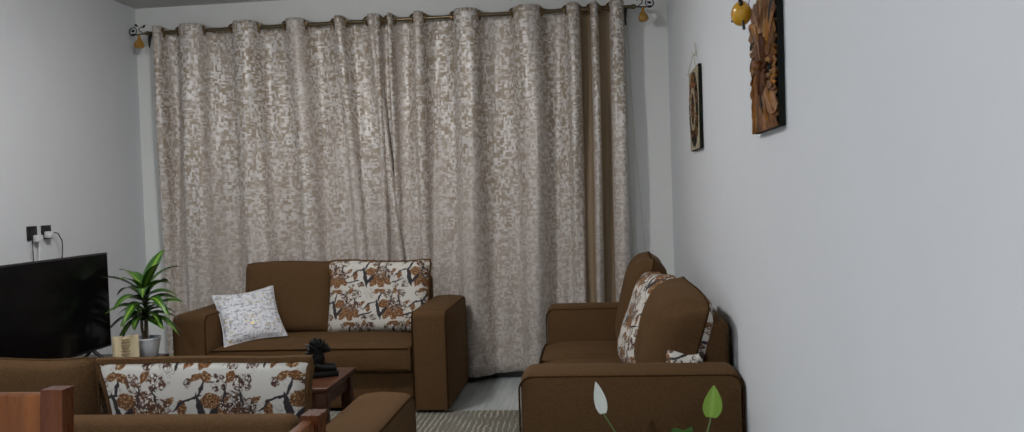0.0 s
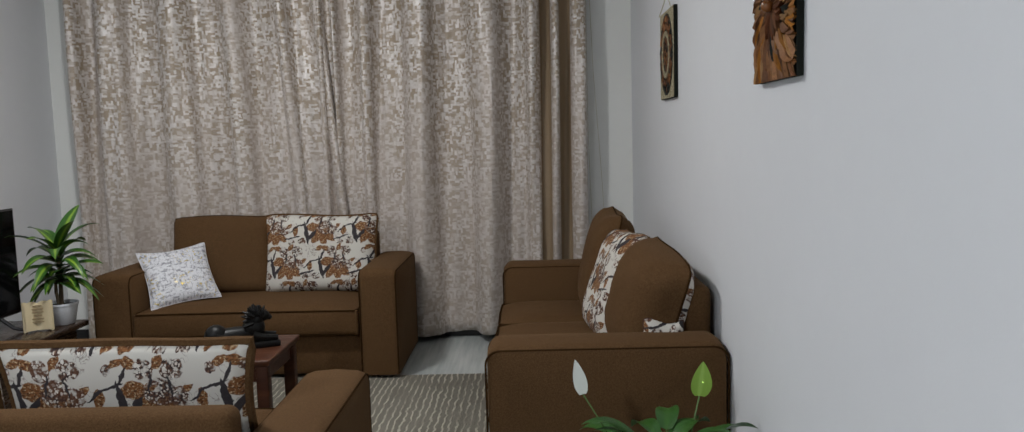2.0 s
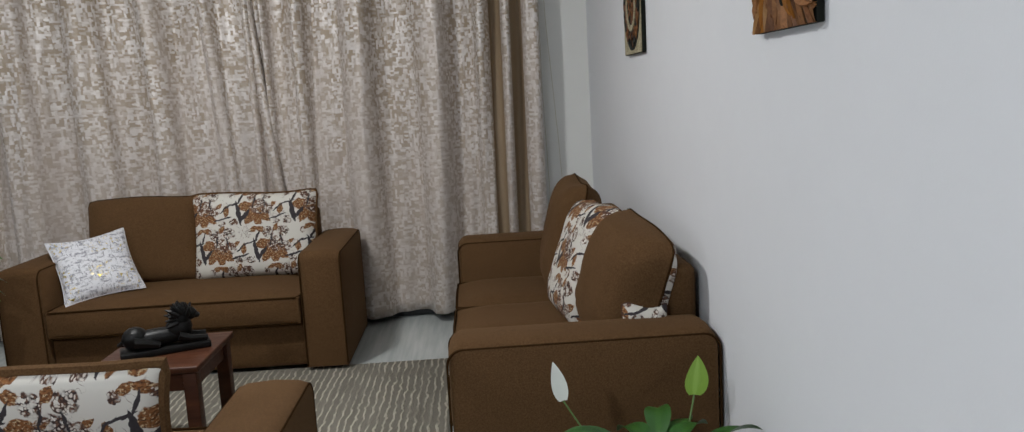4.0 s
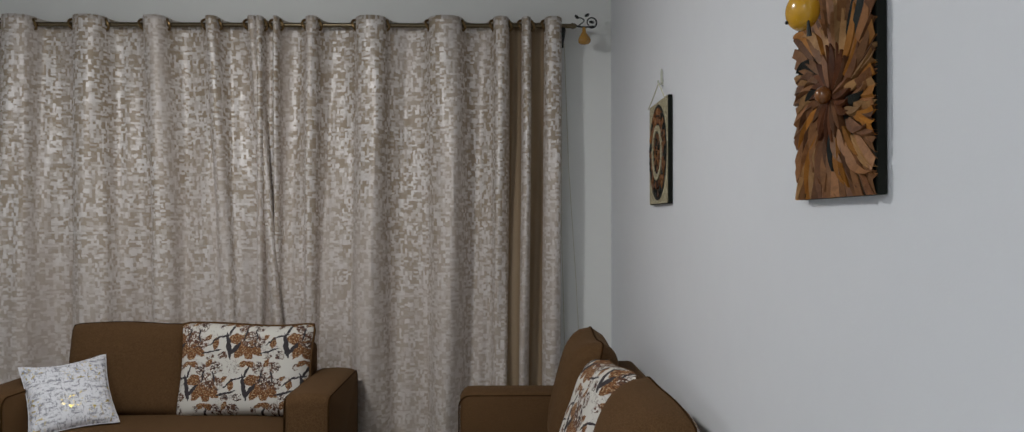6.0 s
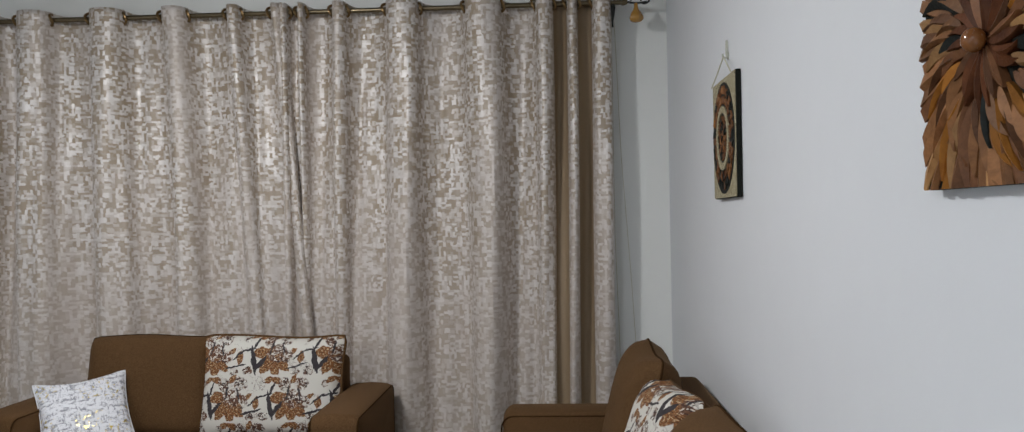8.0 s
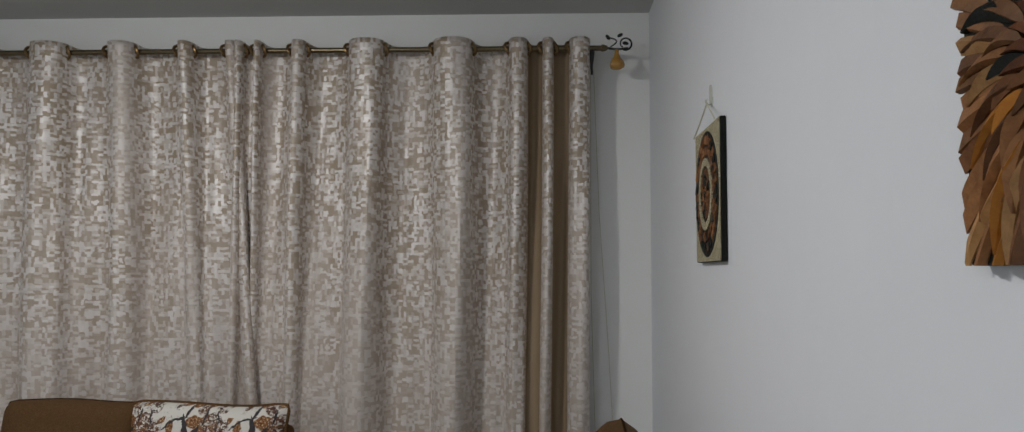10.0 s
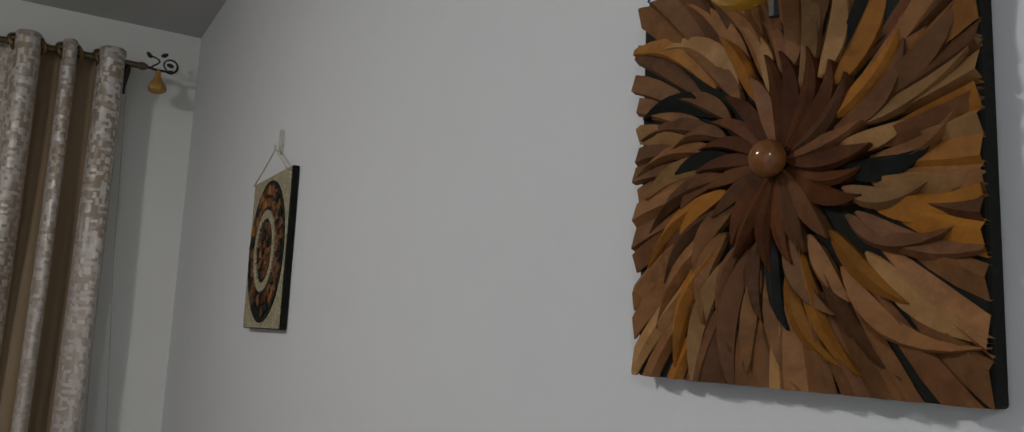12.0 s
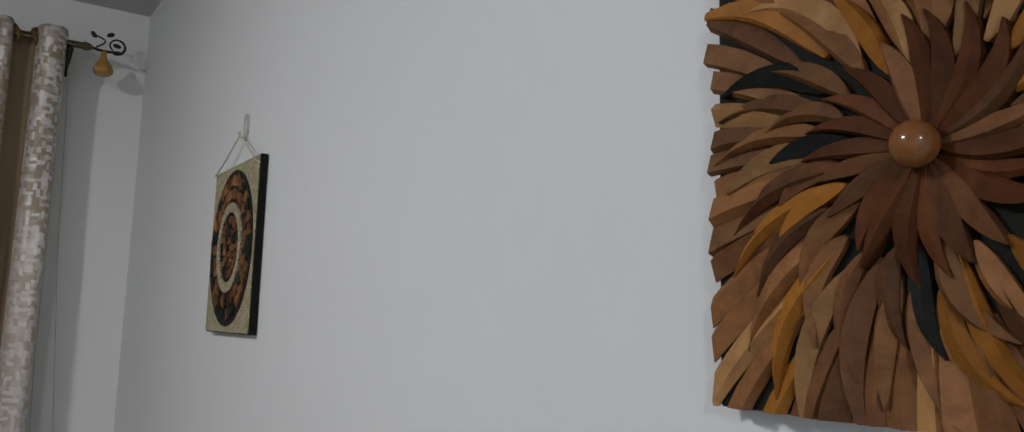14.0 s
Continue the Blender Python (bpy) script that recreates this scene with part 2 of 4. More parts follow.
def wood(name, dark, light, rough=0.35, grain=26.0, axis=(1, 1, 0.08), spec=0.5, per_piece=False):
    m = Mat(name, rough, 0, spec)
    v = m.coords("Object", axis)
    g = m.noise(v, grain, 6, 0.6, 0.6)
    f = m.noise(v, grain * 7, 3)
    c = m.mix(m.ramp(g, [(0.3, 0.0), (0.7, 1.0)]), dark, light)
    c = m.mix(m.math("MULTIPLY", f, 0.35), c, tuple(x * 0.45 for x in dark))
    if per_piece:
        r = m.node("ShaderNodeObjectInfo").outputs["Random"]
        c = m.mix(1.0, c, m.ramp(r, [(0.0, 0.60), (1.0, 1.42)]), "MULTIPLY")
    m.colour(c)
    m.rough(m.ramp(f, [(0.3, max(0.05, rough - 0.1)), (0.7, rough + 0.1)]))
    return m.bump(g, 0.15, 0.001).m


def floor_tile():
    m = Mat("floor_tile", 0.18, 0, 0.5)
    v = m.coords("Object", (1, 0.07, 1))
    s = m.noise(v, 24, 5, 0.6)
    c = m.mix(m.ramp(s, [(0.35, 0.0), (0.65, 1.0)]), (0.46, 0.50, 0.49), (0.62, 0.65, 0.63))
    m.colour(m.mix(m.math("MULTIPLY", m.noise(m.coords(), 3, 3), 0.3), c, (0.40, 0.44, 0.43)))
    m.rough(m.ramp(s, [(0.3, 0.14), (0.7, 0.26)]))
    return m.m


def rug_pile():
    m = Mat("rug_pile", 0.95, 0, 0.1)
    v = m.coords()
    line = m.node("ShaderNodeTexWave", Vector=v, Scale=9.4, Distortion=3.4, Detail=4.0)
    line.inputs["Detail Scale"].default_value = 1.6
    line.bands_direction = "X"
    streak = m.noise(m.coords("Object", (1, 0.06, 1)), 30, 3)
    c = m.mix(streak, (0.17, 0.155, 0.125), (0.30, 0.28, 0.235))
    cut = m.math("MULTIPLY", m.ramp(line.outputs[1], [(0.76, 0.0), (0.90, 0.85)]), m.ramp(m.noise(v, 6, 3), [(0.40, 0.2), (0.55, 1.0)]))
    c = m.mix(cut, c, (0.62, 0.58, 0.47))
    m.colour(c)
    return m.bump(m.math("ADD", m.noise(v, 300, 3), cut), 0.8, 0.006).m


def leaf_green(name, dark, light, stripe):
    """Leaf with a paler margin; U runs across the blade, V along it."""
    m = Mat(name, 0.35, 0, 0.5)
    uv = m.node("ShaderNodeSeparateXYZ", Vector=m.coords("UV")).outputs
    edge = m.math("SUBTRACT", 0.5, m.math("ABSOLUTE", m.math("SUBTRACT", uv[0], 0.5)))
    n = m.noise(m.coords("UV", (14, 2, 1)), 3, 3)
    c = m.mix(n, dark, light)
    c = m.mix(m.ramp(m.math("ADD", edge, m.math("MULTIPLY", n, 0.12)), [(0.38, 0.0), (0.50, 1.0)]), c, stripe)
    m.colour(c)
    return m.bump(m.noise(m.coords("UV", (30, 1, 1)), 2, 2), 0.3, 0.002).m


# The north wall's colour is raised and warmed to imitate light bounced off the curtains.
WALL, LIFTED_WALL = wall_paint(), wall_paint("lifted_wall_paint", (1.14, 1.13, 1.06))
CEIL = vary("ceiling_paint", (0.56, 0.56, 0.545), 0.7, 2, 0.04, 60, 0.06)
TILE, RUG = floor_tile(), rug_pile()
SOFA, FLORAL, FOIL, CURTAIN = sofa_fabric(), floral_fabric(), foil_cloth(), curtain_cloth()
# Plain brown that paints the shade on curtain folds facing away from the light.
SHADED_FOLD = vary("shaded_curtain_fold", (0.285, 0.205, 0.125), 0.62, 6, 0.12, 260, 0.35)
PIPING = vary("dark_piping", (0.036, 0.018, 0.0065), 0.95, 30, 0.2, 400, 0.3, 0, 0.03)
BLACK_PLASTIC = vary("black_plastic", (0.012, 0.012, 0.013), 0.35, 20, 0.2, 300, 0.05)
SCREEN = vary("screen_glass", (0.003, 0.003, 0.0035), 0.15, 4, 0.1, 200, 0.0, 0, 0.10)
WHITE_PLASTIC = vary("white_plastic", (0.75, 0.75, 0.74), 0.35, 20, 0.05, 200, 0.05)
CLEAR_PLASTIC = vary("clear_plastic", (0.55, 0.55, 0.47), 0.2, 30, 0.1, 200, 0.02)
BRONZE = vary("aged_bronze", (0.16, 0.125, 0.075), 0.32, 30, 0.3, 300, 0.15, 0.9)
RING = vary("antique_brass", (0.24, 0.155, 0.07), 0.35, 30, 0.3, 300, 0.1, 0.9)
AMBER = vary("amber_glass", (0.42, 0.22, 0.045), 0.15, 25, 0.3, 200, 0.1, 0, 0.6)
IRON = vary("dark_iron", (0.03, 0.032, 0.03), 0.5, 40, 0.3, 300, 0.2, 0.6)
TABLE_WOOD = wood("table_wood", (0.042, 0.013, 0.006), (0.100, 0.034, 0.014), 0.42, 18, (0.12, 1, 1), 0.3)
CHAIR_WOOD = wood("chair_wood", (0.135, 0.040, 0.009), (0.28, 0.095, 0.023), 0.35, 22, (1, 1, 0.08), 0.3)
POST_WOOD = wood("post_wood", (0.060, 0.014, 0.004), (0.150, 0.042, 0.010), 0.30, 22, (1, 1, 0.08), 0.3)
STAND_WOOD = wood("stand_wood", (0.022, 0.012, 0.007), (0.050, 0.026, 0.014), 0.28, 14, (1, 0.1, 1), 0.35)
EBONY = vary("ebony_carving", (0.006, 0.0058, 0.0055), 0.42, 25, 0.3, 160, 0.3, 0, 0.25)
BOARD = vary("black_board", (0.010, 0.011, 0.008), 0.7, 20, 0.3, 200, 0.15, 0, 0.15)
def chip_mosaic():
    """Cream stone chips set in dark grout, in the panel's own plane."""
    m = Mat("cream_chips", 0.65, 0, 0.3)
    v = m.coords()
    grout = m.ramp(m.voronoi(v, 130, feature="DISTANCE_TO_EDGE"), [(0.03, 0.0), (0.10, 1.0)])
    shade = m.node("ShaderNodeSeparateColor", Color=m.voronoi(v, 130, out="Color")).outputs[0]
    m.colour(m.mix(grout, (0.09, 0.075, 0.045), m.mix(shade, (0.34, 0.29, 0.17), (0.55, 0.49, 0.33))))
    return m.bump(grout, 0.7, 0.002).m


CREAM = chip_mosaic()
CREAM_RESIN = vary("cream_resin", (0.62, 0.52, 0.33), 0.5, 15, 0.15, 120, 0.2)
INK = vary("brown_ink", (0.30, 0.22, 0.12), 0.7, 30, 0.2, 200, 0.0)
POT_WHITE = vary("white_ceramic", (0.62, 0.64, 0.67), 0.25, 10, 0.06, 120, 0.05)
SOIL = vary("potting_soil", (0.03, 0.021, 0.015), 0.95, 40, 0.4, 150, 0.8)
STEM = vary("green_stem", (0.09, 0.17, 0.035), 0.5, 30, 0.2, 200, 0.1)
CANE = vary("plant_cane", (0.16, 0.12, 0.07), 0.8, 40, 0.3, 150, 0.5)
DRACAENA = leaf_green("dracaena_leaf", (0.014, 0.060, 0.008), (0.045, 0.135, 0.016), (0.20, 0.33, 0.03))
LILY = leaf_green("lily_leaf", (0.014, 0.062, 0.010), (0.040, 0.135, 0.018), (0.04, 0.125, 0.018))
LILY_YOUNG = leaf_green("young_spathe", (0.20, 0.36, 0.04), (0.29, 0.46, 0.06), (0.32, 0.50, 0.09))
SPATHE = vary("white_spathe", (0.72, 0.74, 0.68), 0.5, 30, 0.06, 150, 0.1)
FRUIT = vary("yellow_lacquer", (0.58, 0.30, 0.02), 0.22, 14, 0.2, 120, 0.05)
CORD = vary("pale_cord", (0.55, 0.52, 0.38), 0.8, 60, 0.2, 300, 0.2)
BLUE_CORD = vary("blue_cord", (0.03, 0.05, 0.22), 0.7, 60, 0.2, 300, 0.2)
BALL = wood("ball_wood", (0.17, 0.06, 0.016), (0.29, 0.115, 0.034), 0.2, 30, (1, 1, 1), 0.5)
PETAL_WOODS = [
    wood("petal_brown", (0.160, 0.068, 0.024), (0.30, 0.135, 0.050), 0.58, 40, (1, 1, 1), 0.22, True),
    wood("petal_walnut", (0.100, 0.040, 0.016), (0.195, 0.083, 0.033), 0.58, 40, (1, 1, 1), 0.22, True),
    wood("petal_tan", (0.25, 0.125, 0.044), (0.40, 0.22, 0.088), 0.58, 40, (1, 1, 1), 0.22, True),
    wood("petal_orange", (0.25, 0.092, 0.012), (0.38, 0.155, 0.024), 0.58, 40, (1, 1, 1), 0.22, True),
    wood("petal_red", (0.066, 0.021, 0.008), (0.130, 0.045, 0.016), 0.6, 40, (1, 1, 1), 0.12, True),
    wood("petal_black", (0.010, 0.012, 0.011), (0.022, 0.026, 0.023), 0.6, 40, (1, 1, 1), 0.15, True),
]

# ---- mesh helpers ----


def mesh_of(bm, name, material, smooth=True):
    me = bpy.data.meshes.new(name)
    bmesh.ops.recalc_face_normals(bm, faces=bm.faces[:])
    if smooth:
        for f in bm.faces:
            f.smooth = True
    bm.to_mesh(me)
    bm.free()
    me.materials.append(material)
    if smooth:
        me.set_sharp_from_angle(angle=radians(42))
    return me


def part(name, bm, material, parent=None, label="", smooth=True):
    ob = new(name, mesh_of(bm, name, material, smooth))
    ob.parent = parent
    return tagged(ob, label)


def thing(name, m, label, category, group="", kind=""):
    ob = new(name)
    ob.matrix_world = m
    ob.empty_display_size = 0.1
    return tagged(ob, label, category, group, kind)


def box(x0, x1, y0, y1, z0, z1, bevel=0.0, seg=3):
    bm = bmesh.new()
    bmesh.ops.create_cube(bm, size=1)
    for v in bm.verts:
        v.co = Vector((x0 + (v.co.x + 0.5) * (x1 - x0), y0 + (v.co.y + 0.5) * (y1 - y0), z0 + (v.co.z + 0.5) * (z1 - z0)))
    if bevel:
        bmesh.ops.bevel(bm, geom=bm.edges[:], offset=bevel, segments=seg, profile=0.5, affect="EDGES")
    return bm


def structure(name, bm, material, label, category):
    return tagged(part(name, bm, material, None, label, False), "", category, "", "structure")


def tube(points, radius, sides=8, bm=None, closed=False):
    """A round bar along points; radius may be a list."""
    bm = bm or bmesh.new()
    pts = [Vector(p) for p in points]
    n = len(pts)
    rings, up = [], Vector((0.31, 0.17, 0.93)).normalized()
    for i, p in enumerate(pts):
        a = pts[(i - 1) % n] if closed or i else p
        b = pts[(i + 1) % n] if closed or i < n - 1 else p
        d = (b - a).normalized()
        s = d.cross(up)
        s = s.normalized() if s.length > 0.05 else d.orthogonal().normalized()
        u = s.cross(d).normalized()
        up = u
        r = radius[i] if isinstance(radius, (list, tuple)) else radius
        rings.append([bm.verts.new(p + (s * math.cos(k * math.tau / sides) + u * math.sin(k * math.tau / sides)) * r) for k in range(sides)])
    for i in range(n if closed else n - 1):
        a, b = rings[i], rings[(i + 1) % n]
        for k in range(sides):
            bm.faces.new((a[k], a[(k + 1) % sides], b[(k + 1) % sides], b[k]))
    if not closed:
        bm.faces.new(rings[0][::-1])
        bm.faces.new(rings[-1])
    return bm


def lathe(profile, sides=24, bm=None, at=(0, 0, 0)):
    """Turned shape from (radius, height) pairs."""
    bm = bm or bmesh.new()
    rings = []
    for r, z in profile:
        rings.append([bm.verts.new((at[0] + max(r, 1e-4) * math.cos(k * math.tau / sides), at[1] + max(r, 1e-4) * math.sin(k * math.tau / sides), at[2] + z)) for k in range(sides)])
    for a, b in zip(rings, rings[1:]):
        for k in range(sides):
            bm.faces.new((a[k], a[(k + 1) % sides], b[(k + 1) % sides], b[k]))
    bm.faces.new(rings[0][::-1])
    bm.faces.new(rings[-1])
    return bm


def blob(cx, cy, cz, rx, ry, rz, bm, turn=0.0, seg=12):
    r = bmesh.ops.create_uvsphere(bm, u_segments=seg, v_segments=max(6, seg // 2 + 2), radius=1)
    m = Matrix.Translation((cx, cy, cz)) @ Matrix.Rotation(turn, 4, "Y") @ Matrix.Diagonal((rx, ry, rz, 1))
    bmesh.ops.transform(bm, matrix=m, verts=r["verts"])
    return bm


# ---- room ----
X0, X1, Y0, Y1, H = -2.835, 1.12, -2.6, 6.24, 2.82
structure("floor", box(X0 - 0.2, X1 + 0.2, Y0 - 0.2, Y1 + 0.2, -0.15, 0), TILE, "glossy pale grey-green tiled floor with fine streaks", "floor")
structure("ceiling", box(X0 - 0.2, X1 + 0.2, Y0 - 0.2, Y1 + 0.2, H, H + 0.15), CEIL, "plain off-white painted ceiling", "ceiling")
structure("wall_east", box(X1, X1 + 0.2, Y0 - 0.2, Y1 + 0.2, 0, H), WALL, "smooth white painted wall hung with wooden art", "wall")
structure("wall_west", box(X0 - 0.2, X0, Y0 - 0.2, Y1 + 0.2, 0, H), WALL, "smooth white painted wall with power sockets", "wall")
structure("wall_north", box(X0, X1, Y1, Y1 + 0.2, 0, H), LIFTED_WALL, "white painted wall behind the long curtains, tinted brighter for bounced light", "wall")
structure("wall_south", box(X0, X1, Y0 - 0.2, Y0, 0, H), WALL, "plain white painted wall", "wall")

# Dark strip along the wall's foot that shows below the curtain hem.
structure("baseboard", box(X0, X1, Y1 - 0.014, Y1, 0.0, 0.10, 0.003, 1), BLACK_PLASTIC, "dark low strip along the wall behind the curtains", "baseboard")

# ---- rug ----
rug = part("rug", box(-2.0, 0.20, 3.2, 5.265, 0.0, 0.014, 0.005, 2), RUG, None, "grey-beige woven rug with wavy cream stripes")
tagged(rug, "", "rug")

# ---- curtains and rod ----
ROD_Y, ROD_Z = 6.10, 2.60
BACK_LEFT = [(-2.542, -2.416), (-2.231, -2.009), (-1.823, -1.608), (-1.47, -1.247), (-1.173, -1.005)]
BACK_RIGHT = [(-0.912, -0.856), (-0.819, -0.67), (-0.596, -0.383), (-0.204, 0.039), (0.234, 0.414), (0.505, 0.580), (0.633, 0.712)]


def curtain(x_first, x_last, behind, lean_last, label, seed, shaded_folds=()):
    """An eyelet curtain: the cloth passes behind the rod in the stretches given and before it elsewhere."""
    rng = random.Random(seed)
    cuts = [x_first] + [x for pair in behind for x in pair] + [x_last]
    per, rows = 12, 44
    cols = []
    for k, (a, b) in enumerate(zip(cuts, cuts[1:])):
        side = -1.0 if k % 2 == 0 else 0.75
        reach = min(0.085, 0.05 + 0.16 * (b - a)) if side < 0 else min(0.085, 0.055 + 0.16 * (b - a))
        for j in range(per):
            u = j / per
            s = math.sin(math.pi * u)
            cols.append((a + (b - a) * (u - 0.06 * math.sin(math.tau * u)), side * reach * s ** 0.7, side))
    cols.append((x_last, 0.0, 1))
    phase = [rng.uniform(0, 6.28) for _ in range(6)]
    top, bottom = ROD_Z + 0.042, 0.052
    bm = bmesh.new()
    uv = bm.loops.layers.uv.new("UVMap")
    grid, arc, run = [], [], 0.0
    for i, (x, y, _) in enumerate(cols):
        if i:
            run += math.hypot(x - cols[i - 1][0], y - cols[i - 1][1])
        arc.append(run)
    for r in range(rows + 1):
        f = (r / rows) ** 1.15
        z = top + (bottom - top) * f
        line = []
        for i, (x, y, side) in enumerate(cols):
            g = (x - x_first) / (x_last - x_first)
            fall = 1 + 0.35 * f * math.sin(3.1 * x + phase[0])
            xx = x + lean_last * f * g ** 1.7 + 0.022 * f * math.sin(5.3 * x + phase[1] + 2.2 * f)
            yy = y * fall * (1 - 0.25 * f) + 0.018 * f * math.sin(13 * x + phase[2] + 3.0 * f) + 0.019 * min(1, 3 * f) * math.sin(29 * x + phase[3] + 4.0 * f) + 0.005 * min(1, 4 * f) * math.sin(71 * x + phase[5] + 6.0 * f)
            dip = -0.012 * (1 - min(1, f * 30)) * (1 if side > 0 else 0) * abs(y) / 0.05
            ripple = 0.006 * math.sin(9 * x + phase[4]) * f
            line.append(bm.verts.new((xx, ROD_Y + yy, z + dip + ripple)))
        grid.append(line)
    for r in range(rows):
        for i in range(len(cols) - 1):
            face = bm.faces.new((grid[r][i], grid[r][i + 1], grid[r + 1][i + 1], grid[r + 1][i]))
            # folds given the brown that stands in for their shade
            if (i // per) in shaded_folds:
                face.material_index = 1
            for loop, (rr, ii) in zip(face.loops, ((r, i), (r, i + 1), (r + 1, i + 1), (r + 1, i))):
                loop[uv].uv = (arc[ii] + seed, grid[rr][ii].co.z)
    base = thing("curtain", pose(0, 0, 0), label, "curtain", "pair of window curtains")
    cloth = part("cloth", bm, CURTAIN, base)
    cloth.data.materials.append(SHADED_FOLD)
    thick = cloth.modifiers.new("thickness", "SOLIDIFY")
    thick.thickness = 0.002
    for x in cuts[1:-1]:
        ring = bmesh.new()
        pts = [(0.007 * math.sin(a * 2), 0.030 * math.cos(a), 0.030 * math.sin(a)) for a in (k * math.tau / 20 for k in range(20))]
        tube(pts, 0.0075, 8, ring, True)
        eye = part("eyelet", ring, RING, base, "antique brass curtain eyelet")
        eye.matrix_local = pose(x, ROD_Y, ROD_Z, 0, 0, rng.uniform(-1, 1) * 8 + (32 if cuts.index(x) % 2 else -32))
    return base


curtain(-2.612, -0.945, BACK_LEFT, 0.22, "beige and silver jacquard eyelet curtain reaching the floor", 3)
curtain(-0.955, 0.812, BACK_RIGHT, 0.005, "beige and silver jacquard eyelet curtain with shade-browned folds at its edge", 8, (11, 13))

rod = thing("curtain_rod", pose(0, ROD_Y, ROD_Z), "aged bronze curtain rod with scroll ends and amber glass drops", "curtain rod")
part("pole", tube([(-2.655, 0, 0), (0.868, 0, 0)], 0.0135, 14), BRONZE, rod)
for x in (-2.640, 0.822):
    bracket = part("bracket", tube([(x, 0.137, -0.02), (x, 0.06, -0.012), (x, 0.0, -0.016)], 0.008, 8), IRON, rod, "black iron bracket")
    part("wall_plate", box(x - 0.012, x + 0.012, 0.129, 0.138, -0.10, 0.03, 0.003, 2), IRON, bracket)
    part("cradle", tube([(x, 0.0, -0.016), (x, -0.018, -0.03), (x - 0.002, -0.022, -0.07), (x - 0.004, -0.018, -0.112)], [0.012, 0.013, 0.009, 0.003], 8), IRON, bracket)


def finial(x, s):
    """Scroll end of the rod with two leaves and a hanging glass flower; s is the side it points to."""
    bm = bmesh.new()
    tube([(x, 0, 0), (x + s * 0.012, 0, 0.0), (x + s * 0.03, 0, 0.0)], [0.0175, 0.0175, 0.011], 12, bm)
    part("collar", bm, BRONZE, rod)
    curl = [(x + s * (0.03 + 0.10 * k / 9), 0, -0.006 * math.sin(k / 9 * math.pi)) for k in range(10)]
    cx, cz = x + s * 0.118, 0.022
    for k in range(26):
        a = -1.9 + k * 0.24
        r = 0.034 * (1 - 0.013 * k)
        curl.append((cx + s * r * math.cos(a), 0.004 * math.sin(a), cz + r * math.sin(a)))
    scroll = part("scroll", tube(curl, [0.006 - 0.003 * k / len(curl) for k in range(len(curl))], 8), IRON, rod, "dark iron scroll end")
    second = [(x + s * (0.045 + 0.03 * math.sin(k * 0.42)), -0.004, 0.004 + 0.009 * k - 0.0004 * k * k) for k in range(9)]
    part("tendril", tube(second, 0.0035, 6), IRON, scroll)
    for lx, lz, turn in ((0.032, 0.052, 0.9), (0.092, 0.062, -0.5), (0.118, 0.022, 0.2)):
        leaf = bmesh.new()
        blob(x + s * lx, -0.006, lz, 0.016, 0.004, 0.009, leaf, turn * s, 10)
        part("leaf", leaf, IRON, scroll)
    bell = lathe([(0.004, 0.0), (0.010, -0.006), (0.011, -0.022), (0.016, -0.038), (0.029, -0.056), (0.036, -0.076), (0.033, -0.090), (0.020, -0.100), (0.004, -0.103)], 20, None, (x + s * 0.075, -0.002, -0.006))
    for v in bell.verts:
        a = math.atan2(v.co.y + 0.002, v.co.x - x - s * 0.075)
        if v.co.z < -0.05:
            k = 1 + 0.10 * math.cos(5 * a)
            v.co.x = x + s * 0.075 + (v.co.x - x - s * 0.075) * k
            v.co.y = -0.002 + (v.co.y + 0.002) * k
    part("glass_drop", bell, AMBER, rod, "amber glass flower drop")


finial(0.868, 1)
finial(-2.655, -1)
cordy = part("blind_cord", tube([(0.835, 6.20, 2.52), (0.86, 6.20, 1.8), (0.905, 6.20, 1.1), (0.93, 6.205, 0.62), (0.90, 6.21, 0.50), (0.84, 6.21, 0.62), (0.82, 6.21, 1.4), (0.82, 6.20, 2.52)], 0.0014, 5), CORD, None, "thin pale pull cord looped behind the curtain's edge")
tagged(cordy, "", "cord")

# ---- soft furniture ----


